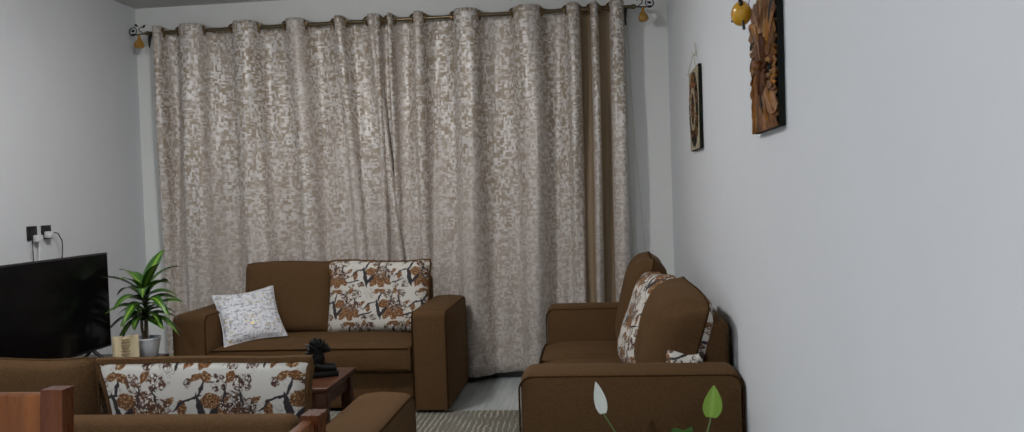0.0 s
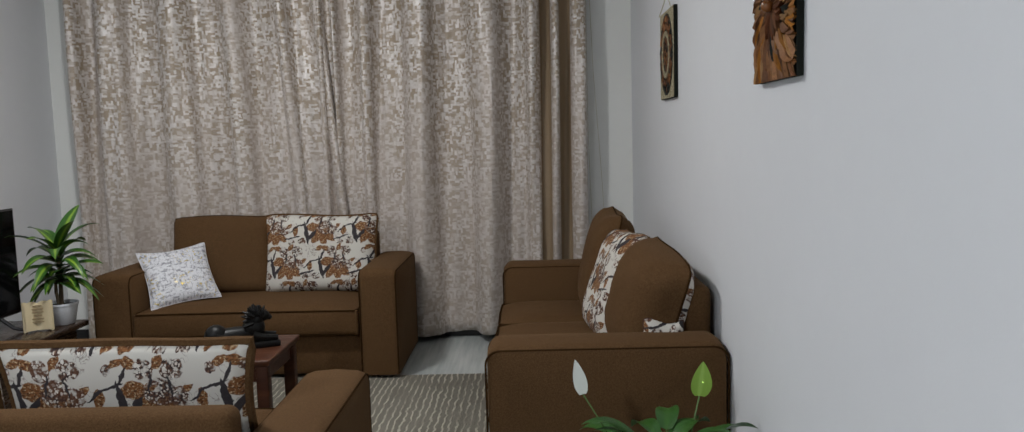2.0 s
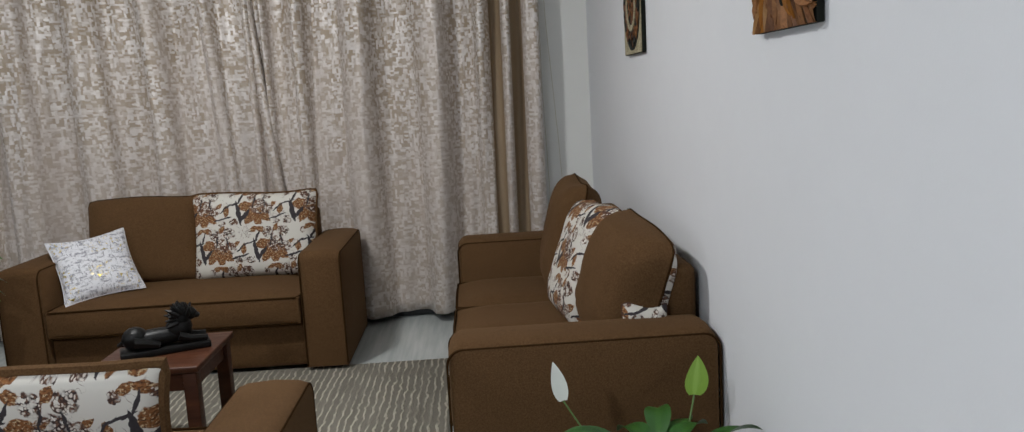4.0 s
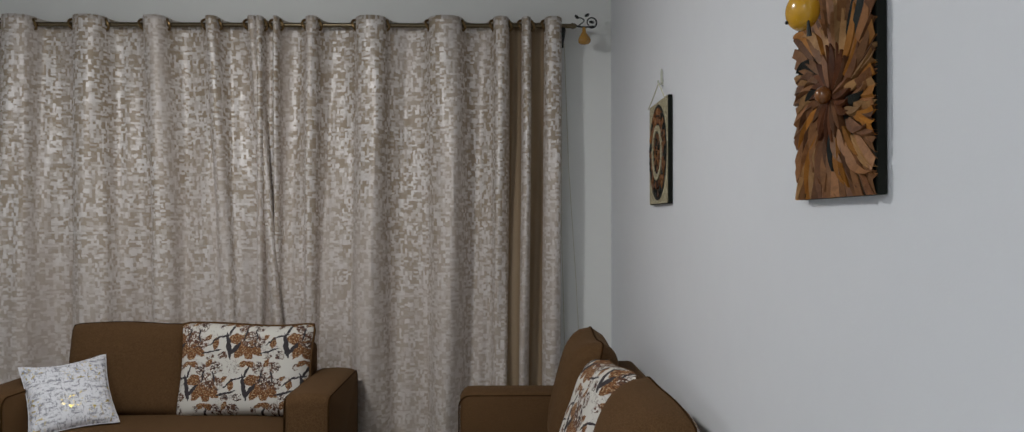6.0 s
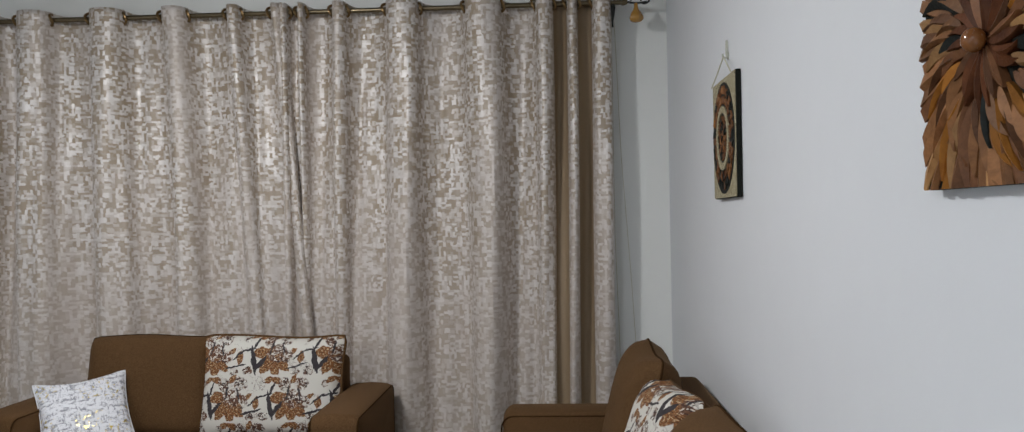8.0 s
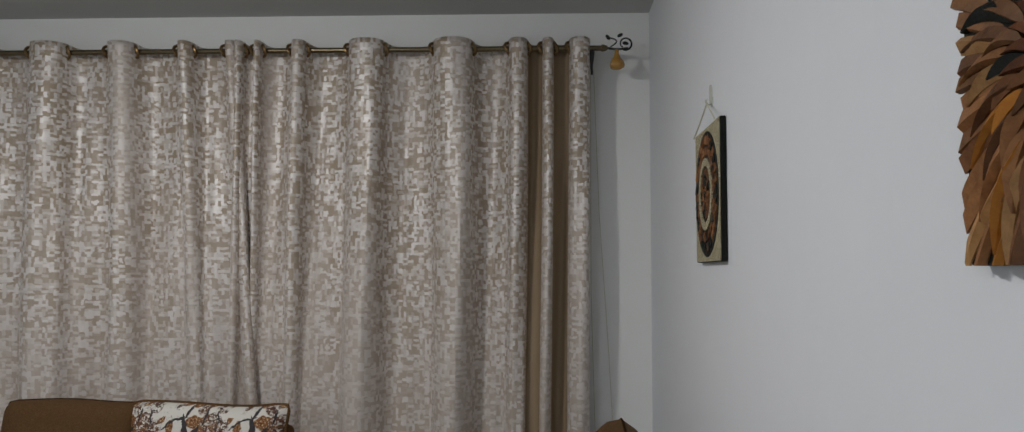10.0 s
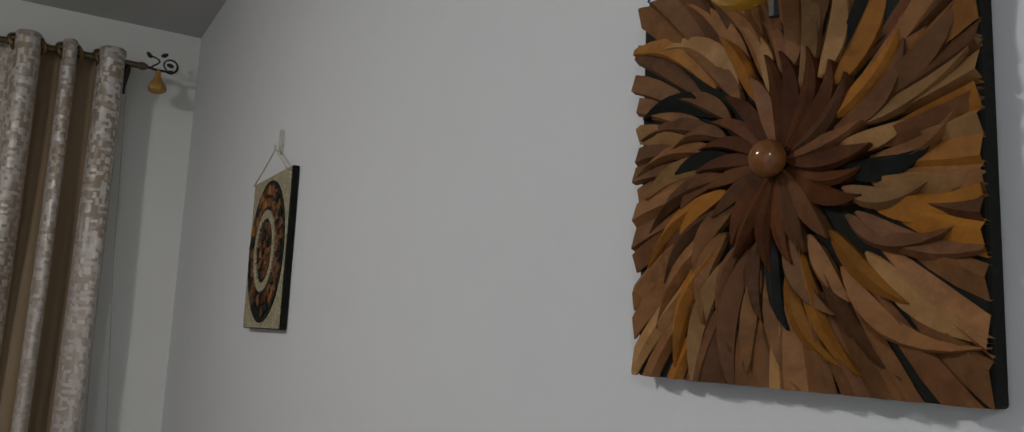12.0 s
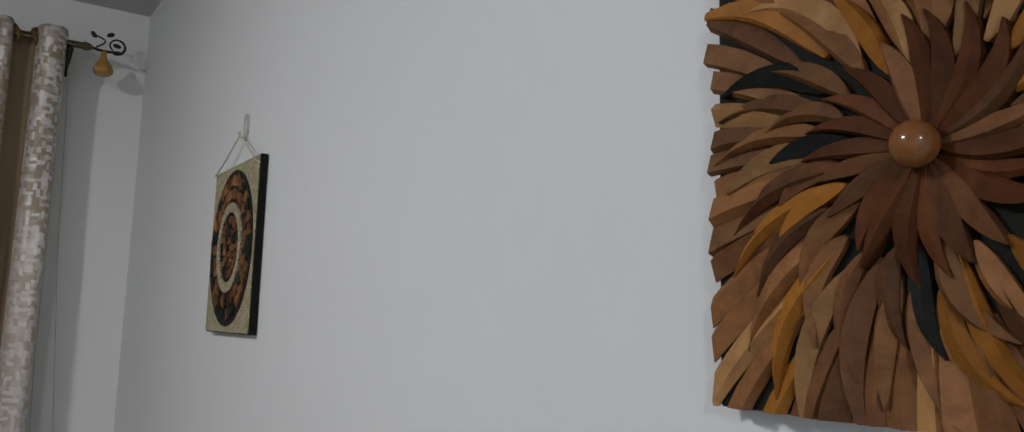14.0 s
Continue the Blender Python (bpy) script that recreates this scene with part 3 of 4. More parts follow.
def cushion_face(w, h, d, side, droop=0.0, crown=4.0, seed=0, pinch=0.06, corner=22.0):
    """One half of a stuffed cushion in the XZ plane, bulging to side*Y, with a UV map in metres."""
    n = 22
    bm = bmesh.new()
    uv = bm.loops.layers.uv.new("UVMap")
    rows = []
    for j in range(n + 1):
        row = []
        for i in range(n + 1):
            u, v = 2 * i / n - 1, 2 * j / n - 1
            u, v = math.sin(u * math.pi / 2) * 0.35 + u * 0.65, math.sin(v * math.pi / 2) * 0.35 + v * 0.65
            t = max(0, 1 - abs(u) ** crown) * max(0, 1 - abs(v) ** crown)
            k = max(abs(u), abs(v)) / max(1e-6, (abs(u) ** corner + abs(v) ** corner) ** (1 / corner))
            wob = 0.05 * noise.noise(Vector((u * 2.1 + seed, v * 2.1, seed * 1.7))) if seed else 0
            y = side * d / 2 * (t ** 0.5 * (1 + wob) + 0.02)
            x = k * u * w / 2 * (1 - pinch * (1 - abs(v) ** 2) * abs(u) ** 3)
            z = k * v * h / 2 * (1 - pinch * (1 - abs(u) ** 2) * abs(v) ** 3) + h / 2
            z += 0.008 * math.sin(3 * u + seed) * max(0, v)
            row.append(bm.verts.new((x, y - droop * (z / h) ** 2, z)))
        rows.append(row)
    for j in range(n):
        for i in range(n):
            f = bm.faces.new((rows[j][i], rows[j][i + 1], rows[j + 1][i + 1], rows[j + 1][i]))
            for loop in f.loops:
                loop[uv].uv = (loop.vert.co.x + seed * 0.37, loop.vert.co.z + seed * 0.11)
    return bm


def cushion(name, m, w, h, d, front, back, label, category="cushion", crown=4.0, seed=1, pinch=0.06, droop=0.0, seam=None, d_back=0.0, corner=22.0, seam_r=0.0):
    base = thing(name, m, label, category)
    part("front_cover", cushion_face(w, h, d, -1, droop, crown, seed, pinch, corner), front, base)
    part("back_cover", cushion_face(w, h, d_back or d, 1, droop, crown, seed, pinch, corner), back, base)
    edge = []
    n = 14
    for a, b in (((-1, -1), (1, -1)), ((1, -1), (1, 1)), ((1, 1), (-1, 1)), ((-1, 1), (-1, -1))):
        for k in range(n):
            u, v = a[0] + (b[0] - a[0]) * k / n, a[1] + (b[1] - a[1]) * k / n
            q = 1 / (abs(u) ** corner + abs(v) ** corner) ** (1 / corner)
            x = q * u * w / 2 * (1 - pinch * (1 - abs(v) ** 2) * abs(u) ** 3)
            z = q * v * h / 2 * (1 - pinch * (1 - abs(u) ** 2) * abs(v) ** 3) + h / 2 + 0.008 * math.sin(3 * u + seed) * max(0, v)
            edge.append((x, -droop * (z / h) ** 2, z))
    part("seam", tube(edge, seam_r or (0.0045 if seam else 0.003), 6, None, True), seam or back, base)
    return base


def outline(x, y0, y1, z0, z1, r, n=6):
    """Rounded rectangle in the YZ plane at x, for piping."""
    pts = []
    for cy, cz, a0 in ((y1 - r, z1 - r, 0), (y0 + r, z1 - r, 90), (y0 + 0.01, z0 + 0.01, 180), (y1 - 0.01, z0 + 0.01, 270)):
        rr = r if a0 < 180 else 0.01
        for k in range(n + 1):
            a = radians(a0 + 90 * k / n)
            pts.append((x, cy + rr * math.cos(a), cz + rr * math.sin(a)))
    return pts


def arm_block(x0, x1, depth, z0, z1):
    """Padded arm: a rounded slab whose top is slightly crowned and rolls down at both ends."""
    r = 0.05
    prof = []
    y0, y1 = 0.0, depth
    for cy, cz, a0 in ((y1 - r, z1 - r, 0), (y0 + r, z1 - r, 90)):
        for k in range(7):
            a = radians(a0 + 90 * k / 6)
            prof.append((cy + r * math.cos(a), cz + r * math.sin(a)))
    prof += [(y0, z0), (y1, z0)]
    bm = bmesh.new()
    cols = []
    for t, swell in ((0, -0.012), (0.035, -0.003), (0.15, 0.005), (0.5, 0.010), (0.85, 0.005), (0.965, -0.003), (1, -0.012)):
        line = []
        for k, (y, z) in enumerate(prof):
            cy, cz = depth / 2, (z0 + z1) / 2
            s = swell if k < 14 else min(0, swell) * 0.3
            dy, dz = (y - cy), (z - cz)
            l = math.hypot(dy, dz)
            line.append(bm.verts.new((x0 + (x1 - x0) * t, y + s * 0.5 * dy / l, z + s * (1 if dz > 0 else 0))))
        cols.append(line)
    n = len(prof)
    for a, b in zip(cols, cols[1:]):
        for k in range(n):
            bm.faces.new((a[k], a[(k + 1) % n], b[(k + 1) % n], b[k]))
    bm.faces.new(cols[0])
    bm.faces.new(cols[-1][::-1])
    return bm


def seat_pad(x0, x1, y0, y1, z0, z1):
    bm = box(x0, x1, y0, y1, z0, z1)
    bmesh.ops.subdivide_edges(bm, edges=bm.edges[:], cuts=9, use_grid_fill=True)
    for v in bm.verts:
        u = (v.co.x - x0) / (x1 - x0) * 2 - 1
        w = (v.co.y - y0) / (y1 - y0) * 2 - 1
        q = max(0, 1 - u ** 6) * max(0, 1 - w ** 6)
        if v.co.z > z1 - 1e-4:
            v.co.z += 0.022 * q - 0.012 * (1 - q) + 0.006 * noise.noise(Vector((v.co.x * 4, v.co.y * 4, x0)))
        if abs(v.co.y - y0) < 1e-4:
            v.co.y -= 0.012 * max(0, 1 - u ** 6) * math.sin(math.pi * (v.co.z - z0) / (z1 - z0))
    edges = [e for e in bm.edges if len(e.link_faces) == 2 and e.calc_face_angle(0) > 0.9]
    bmesh.ops.bevel(bm, geom=edges, offset=0.014, segments=3, profile=0.6, affect="EDGES")
    return bm


def sofa(m, length, depth, seats, label, arm=0.215, arm_top=0.64, back_top=0.795):
    """A boxy upholstered sofa: local X along it, front at Y=0, back at Y=depth."""
    base = thing("sofa", m, label, "sofa", "brown sofa set")
    half = length / 2
    inner = half - arm
    for s in (-1, 1):
        x0, x1 = (inner, half) if s > 0 else (-half, -inner)
        a = part("arm", arm_block(x0, x1, depth, 0.035, arm_top), SOFA, base)
        for x in (x0 + 0.004, x1 - 0.004):
            part("piping", tube(outline(x, -0.006, depth + 0.006, 0.045, arm_top - 0.010, 0.05), 0.0042, 6, None, True), PIPING, a, "darker brown corded piping")
    part("base_front", box(-inner + 0.002, inner - 0.002, 0.045, depth - 0.03, 0.035, 0.272, 0.012, 2), SOFA, base)
    part("backrest", box(-inner + 0.003, inner - 0.003, depth - 0.12, depth - 0.005, 0.04, back_top, 0.035, 4), SOFA, base)
    w = (2 * inner - 0.012) / seats
    for k in range(seats):
        x0 = -inner + 0.006 + k * w
        pad = part("seat_cushion", seat_pad(x0 + 0.003, x0 + w - 0.003, -0.012, depth - 0.125, 0.272, 0.425), SOFA, base)
        for z in (0.283, 0.414):
            part("piping", tube([(x0 + 0.016, depth - 0.25, z), (x0 + 0.010, 0.02, z), (x0 + 0.022, -0.014, z), (x0 + w / 2, -0.017, z + 0.004), (x0 + w - 0.022, -0.014, z), (x0 + w - 0.010, 0.02, z), (x0 + w - 0.016, depth - 0.25, z)], 0.005, 6), PIPING, pad)
    for x in (-half + 0.09, half - 0.09):
        for y in (0.09, depth - 0.09):
            part("foot", box(x - 0.05, x + 0.05, y - 0.05, y + 0.05, 0.0, 0.045, 0.006, 2), BLACK_PLASTIC, base, "low black foot")
    return base


sofa(pose(-1.214, 5.20, 0.0), 1.735, 0.76, 1, "brown woven two-seater sofa standing before the curtains")
sofa(pose(0.262, 4.485, 0.0, 0, 0, -90), 2.03, 0.842, 3, "brown woven three-seater sofa standing along the white wall", arm_top=0.630)
sofa(pose(-1.03, 3.49, 0.0, 0, 0, 180), 1.735, 0.76, 2, "brown woven sofa seen over its backrest, on the rug", arm_top=0.565, back_top=0.662)

# cushions of the sofa before the curtains
cushion("back_cushion", pose(-1.530, 5.70, 0.425, -12, 0, 0), 0.64, 0.50, 0.17, SOFA, SOFA, "plump plain brown back cushion leaning on the sofa", "cushion", 7, 2, 0.02, 0, PIPING)
cushion("floral_cushion", pose(-0.900, 5.675, 0.425, -12, 0, 0), 0.72, 0.50, 0.17, FLORAL, SOFA, "cream cushion printed with brown flowers and rust leaves", "cushion", 6, 3, 0.055, 0, SOFA, 0, 22.0, 0.009)
U, V = Vector((0.29, 0.20, 0.026)).normalized(), Vector((-0.18, 0.19, 0.30)).normalized()
V = (V - U * V.dot(U)).normalized()
W = V.cross(U)
M = Matrix((U, W, V)).transposed().to_4x4()
M.translation = Vector((-1.614, 5.365, 0.44))
cushion("throw_pillow", M, 0.40, 0.40, 0.13, FOIL, FOIL, "white throw pillow with grey marks and gold foil flecks", "pillow", 2.6, 5, 0.10, 0, None, 0, 60.0)

# cushions of the sofa along the wall
cushion("back_cushion", pose(0.745, 4.90, 0.425, -13, 0, -90), 0.58, 0.56, 0.23, SOFA, SOFA, "plump brown back cushion leaning on the backrest", "cushion", 4, 4, 0.03, 0, PIPING, 0, 9.0)
cushion("floral_cushion", pose(0.735, 4.44, 0.425, -20, 0, -84), 0.50, 0.52, 0.20, FLORAL, SOFA, "cream floral cushion squeezed between brown cushions", "cushion", 5, 6, 0.03)
cushion("back_cushion", pose(0.858, 3.955, 0.437, -15, 8, -84), 0.545, 0.49, 0.34, SOFA, FLORAL, "large brown cushion with a floral reverse side", "cushion", 3.4, 7, 0.02, 0, PIPING, 0.14, 11.0)

# cushions of the sofa with its back to the walker
cushion("floral_cushion", pose(-0.752, 3.0, 0.40, 9, 0, 0), 0.755, 0.428, 0.10, FLORAL, SOFA, "long cream floral cushion above the sofa's backrest", "cushion", 6, 8, 0.085, 0, SOFA, 0.17, 40.0, 0.015)
cushion("back_cushion", pose(-1.475, 3.0, 0.40, 9, 0, 0), 0.70, 0.440, 0.14, SOFA, FLORAL, "brown cushion with a floral reverse side", "cushion", 6, 9, 0.05, 0, SOFA, 0.12, 30.0)
cushion("small_cushion", pose(0.915, 3.685, 0.44, 4, 0, -6), 0.15, 0.235, 0.09, FLORAL, FLORAL, "small floral cushion tucked beside the sofa's arm", "cushion", 4, 10, 0.04)

# ---- side table and carving ----
table = thing("side_table", pose(-0.90, 4.23, 0.014), "small reddish-brown varnished wooden side table", "table")
part("tabletop", box(-0.21, 0.21, -0.23, 0.23, 0.42, 0.446, 0.006, 3), TABLE_WOOD, table)
for s in (-1, 1):
    part("apron", box(-0.165, 0.165, s * 0.19 - 0.009, s * 0.19 + 0.009, 0.345, 0.42, 0.002, 1), TABLE_WOOD, table)
    part("apron", box(s * 0.17 - 0.009, s * 0.17 + 0.009, -0.175, 0.175, 0.345, 0.42, 0.002, 1), TABLE_WOOD, table)
    for t in (-1, 1):
        part("leg", box(s * 0.17 - 0.026, s * 0.17 + 0.026, t * 0.19 - 0.026, t * 0.19 + 0.026, 0, 0.42, 0.005, 2), TABLE_WOOD, table)


def carved_beast():
    """Reclining lion-like carving on a plinth, as one plain mesh."""
    bm = box(-0.165, 0.165, -0.055, 0.055, 0.0, 0.028, 0.006, 2)
    blob(-0.02, 0, 0.062, 0.125, 0.040, 0.036, bm)
    blob(-0.105, 0, 0.070, 0.050, 0.046, 0.046, bm)
    blob(0.055, 0, 0.085, 0.050, 0.040, 0.055, bm, 0.4)
    blob(0.062, 0, 0.118, 0.040, 0.034, 0.046, bm, 0.3)
    for k in range(26):
        a = 0.5 + k * 0.13
        y = 0.030 * math.sin(k * 2.4)
        base = Vector((0.070 + 0.030 * math.cos(a), y, 0.122 + 0.036 * math.sin(a)))
        out = Vector((math.cos(a) * 0.8 - 0.35, y * 10, math.sin(a))).normalized()
        tube([base - out * 0.01, base + out * 0.014, base + out * (0.030 + 0.008 * math.sin(k * 1.7))], [0.013, 0.010, 0.002], 6, bm)
    blob(0.098, 0, 0.138, 0.032, 0.024, 0.026, bm, 0.25)
    blob(0.124, 0, 0.128, 0.014, 0.015, 0.013, bm)
    for y in (-0.02, 0.02):
        blob(0.080, y, 0.170, 0.008, 0.006, 0.014, bm, 0, 8)
    for y in (-0.034, 0.034):
        tube([(0.05, y, 0.06), (0.09, y, 0.045), (0.155, y, 0.038)], [0.02, 0.015, 0.013], 8, bm)
        tube([(-0.11, y, 0.06), (-0.06, y * 1.15, 0.05), (-0.02, y * 1.2, 0.038)], [0.026, 0.02, 0.012], 8, bm)
    tube([(-0.15, 0, 0.06), (-0.165, 0.03, 0.045), (-0.13, 0.055, 0.036), (-0.06, 0.058, 0.034)], [0.009, 0.008, 0.007, 0.01], 8, bm)
    return bm


lion = part("animal_carving", carved_beast(), EBONY, None, "black carved reclining beast on a plinth on the side table")
tagged(lion, "", "statue")
lion.matrix_world = pose(-0.885, 4.225, 0.4605, 0, 0, 24)

# ---- television corner ----
stand = thing("tv_stand", pose(-2.38, 4.10, 0.0), "low dark brown glossy television stand", "cabinet")
part("top", box(-0.455, 0.455, -0.80, 0.76, 0.44, 0.47, 0.006, 2), STAND_WOOD, stand)
part("body", box(-0.45, 0.40, -0.76, 0.72, 0.06, 0.44, 0.004, 1), STAND_WOOD, stand)
part("plinth", box(-0.43, 0.36, -0.72, 0.68, 0.0, 0.06), BLACK_PLASTIC, stand)
for y0, y1 in ((-0.74, -0.26), (-0.25, 0.22), (0.23, 0.70)):
    door = part("door", box(0.401, 0.419, y0, y1, 0.08, 0.425, 0.004, 1), STAND_WOOD, stand)
    part("handle", tube([(0.421, (y0 + y1) / 2 - 0.05, 0.36), (0.438, (y0 + y1) / 2 - 0.045, 0.36), (0.438, (y0 + y1) / 2 + 0.045, 0.36), (0.421, (y0 + y1) / 2 + 0.05, 0.36)], 0.005, 6), BRONZE, door)

tv = thing("television", pose(-2.20, 4.245, 0.47), "black flat-screen television switched off on the stand", "television")
part("casing", box(-0.04, -0.004, -0.485, 0.485, 0.075, 0.605, 0.006, 2), BLACK_PLASTIC, tv)
part("bezel", box(-0.01, 0.0, -0.487, 0.487, 0.073, 0.608, 0.003, 2), BLACK_PLASTIC, tv)
part("screen", box(-0.006, 0.0025, -0.477, 0.477, 0.090, 0.598), SCREEN, tv, "dark glossy screen", False)
for y in (-0.33, 0.33):
    leg = tube([(-0.02, y, 0.08), (0.05, y + 0.01, 0.02), (0.10, y + 0.02, 0.008)], [0.011, 0.009, 0.008], 8)
    tube([(-0.02, y, 0.08), (-0.08, y + 0.01, 0.02), (-0.13, y + 0.02, 0.008)], [0.011, 0.009, 0.008], 8, leg)
    part("leg", leg, BLACK_PLASTIC, tv)

book = thing("scroll_plaque", pose(-2.035, 4.60, 0.47, -6, 0, 34), "cream resin scroll plaque with lines of brown writing", "ornament")
slab = bmesh.new()
pts = []
for k in range(13):
    t = k / 12 * 2 - 1
    pts.append((t * 0.056, 0.012 * math.cos(t * 3.0) - 0.008 * abs(t), 0.140 + 0.010 * math.sin(abs(t) * 3.1)))
lo = [slab.verts.new((x, y - 0.008, 0.006)) for x, y, z in pts]
hi = [slab.verts.new((x, y - 0.008, z)) for x, y, z in pts]
lo2 = [slab.verts.new((x, y + 0.010, 0.006)) for x, y, z in pts]
hi2 = [slab.verts.new((x, y + 0.010, z)) for x, y, z in pts]
for k in range(12):
    slab.faces.new((lo[k], lo[k + 1], hi[k + 1], hi[k]))
    slab.faces.new((lo2[k + 1], lo2[k], hi2[k], hi2[k + 1]))
    slab.faces.new((hi[k], hi[k + 1], hi2[k + 1], hi2[k]))
    slab.faces.new((lo[k + 1], lo[k], lo2[k], lo2[k + 1]))
slab.faces.new((lo[0], hi[0], hi2[0], lo2[0]))
slab.faces.new((lo[-1], lo2[-1], hi2[-1], hi[-1]))
part("tablet", slab, CREAM_RESIN, book)
for s in (-1, 1):
    part("roll", tube([(s * 0.058, -0.006, 0.0), (s * 0.058, -0.006, 0.150)], 0.010, 10), CREAM_RESIN, book)
for k in range(6):
    wline = 0.030 + 0.012 * math.sin(k * 2.3)
    part("text_line", box(-wline, wline, -0.0055 - 0.004, -0.001, 0.045 + k * 0.016, 0.050 + k * 0.016), INK, book)


def blade(length, width, rise, droop, twist, n=9, fold=0.25):
    """A leaf growing along +X from the origin, rising and then drooping, with a folded middle."""
    bm = bmesh.new()
    uv = bm.loops.layers.uv.new("UVMap")
    rows = []
    for k in range(n + 1):
        t = k / n
        x = length * (t - 0.12 * t * t * abs(droop))
        z = length * (rise * t - droop * t * t)
        w = width / 2 * (math.sin(math.pi * min(1, (t * 0.93 + 0.07)) ** 0.75)) ** 0.8
        w = max(w, 0.0006)
        a = twist * t
        row = []
        for s in (-1, 0, 1):
            dy, dz = s * w, abs(s) * w * fold
            row.append(bm.verts.new((x, dy * math.cos(a) - dz * math.sin(a), z + dy * math.sin(a) + dz * math.cos(a))))
        rows.append(row)
    for k in range(n):
        for j in range(2):
            f = bm.faces.new((rows[k][j], rows[k][j + 1], rows[k + 1][j + 1], rows[k + 1][j]))
            for loop, (kk, jj) in zip(f.loops, ((k, j), (k, j + 1), (k + 1, j + 1), (k + 1, j))):
                loop[uv].uv = (jj / 2, kk / n)
    return bm


def join(bm, other, m):
    """Add another bmesh, moved by m, to bm."""
    me = bpy.data.meshes.new("tmp")
    bmesh.ops.transform(other, matrix=m, verts=other.verts[:])
    other.to_mesh(me)
    other.free()
    bm.from_mesh(me)
    bpy.data.meshes.remove(me)
    return bm


plant = thing("dracaena", pose(-2.01, 4.765, 0.47), "potted dracaena with striped yellow-green leaves on the stand", "plant")
pot = part("pot", lathe([(0.055, 0.0), (0.060, 0.004), (0.078, 0.10), (0.081, 0.102), (0.081, 0.112), (0.074, 0.112), (0.070, 0.095)], 28), POT_WHITE, plant, "small white plastic pot")
part("soil", lathe([(0.069, 0.085), (0.069, 0.097), (0.02, 0.101)], 20), SOIL, pot)
rng = random.Random(11)
part("cane", tube([(0, 0, 0.09), (0.004, 0.003, 0.22), (0.0, 0.008, 0.32), (-0.004, 0.004, 0.40)], [0.012, 0.010, 0.009, 0.008], 10), CANE, plant)
part("cane", tube([(-0.018, 0.012, 0.09), (-0.032, 0.016, 0.16), (-0.028, 0.012, 0.24)], [0.009, 0.008, 0.007], 10), CANE, plant)
for count, low, high, start, rises in ((19, 0.20, 0.27, 40, (0.25, 0.60)), (20, 0.29, 0.40, 0, (0.45, 1.4))):
    for k in range(count):
        t = k / (count - 1)
        leaf = part("leaf", blade(rng.uniform(0.18, 0.275) * (1 - 0.14 * t), rng.uniform(0.058, 0.080), rises[0] + (rises[1] - rises[0]) * t ** 1.4 + rng.uniform(-0.1, 0.12),
                                  rng.uniform(0.55, 1.05) * (1 - 0.35 * t), rng.uniform(-0.5, 0.5), 10, 0.3), DRACAENA, plant)
        leaf.matrix_local = pose(0, 0.004, low + (high - low) * t, 0, 0, start + k * 137.5 + rng.uniform(-18, 18))


def socket(y, z, label):
    base = thing("wall_socket", pose(X0, y, z), label, "socket", "wall sockets")
    part("plate", box(0.0, 0.010, -0.043, 0.043, -0.043, 0.043, 0.003, 2), BLACK_PLASTIC, base)
    part("rocker", box(0.009, 0.014, -0.036, -0.020, -0.012, 0.012, 0.002, 1), BLACK_PLASTIC, base)
    return base


one = socket(4.975, 1.19, "black wall socket with a white plug and cables")
two = socket(5.105, 1.19, "black wall socket with a black plug and cable")
plug = part("plug", box(0.009, 0.045, 0.0, 0.05, -0.055, -0.012, 0.006, 2), WHITE_PLASTIC, one, "white adaptor plug")
part("cable", tube([(0.03, 0.025, -0.05), (0.032, 0.028, -0.09), (0.03, 0.022, -0.16), (0.02, 0.02, -0.30), (0.02, 0.02, -0.70)], 0.0035, 6), WHITE_PLASTIC, plug)
part("cable", tube([(0.02, -0.02, -0.04), (0.022, -0.022, -0.12), (0.02, -0.02, -0.30), (0.02, -0.02, -0.70)], 0.0032, 6), BLACK_PLASTIC, one)
plug = part("plug", box(0.009, 0.05, -0.030, 0.012, -0.035, 0.005, 0.006, 2), WHITE_PLASTIC, two, "white plug")
part("cable", tube([(0.03, 0.02, 0.0), (0.045, 0.055, -0.01), (0.05, 0.085, -0.06), (0.04, 0.095, -0.14), (0.03, 0.085, -0.24), (0.02, 0.07, -0.70)], 0.0035, 6), BLACK_PLASTIC, plug)

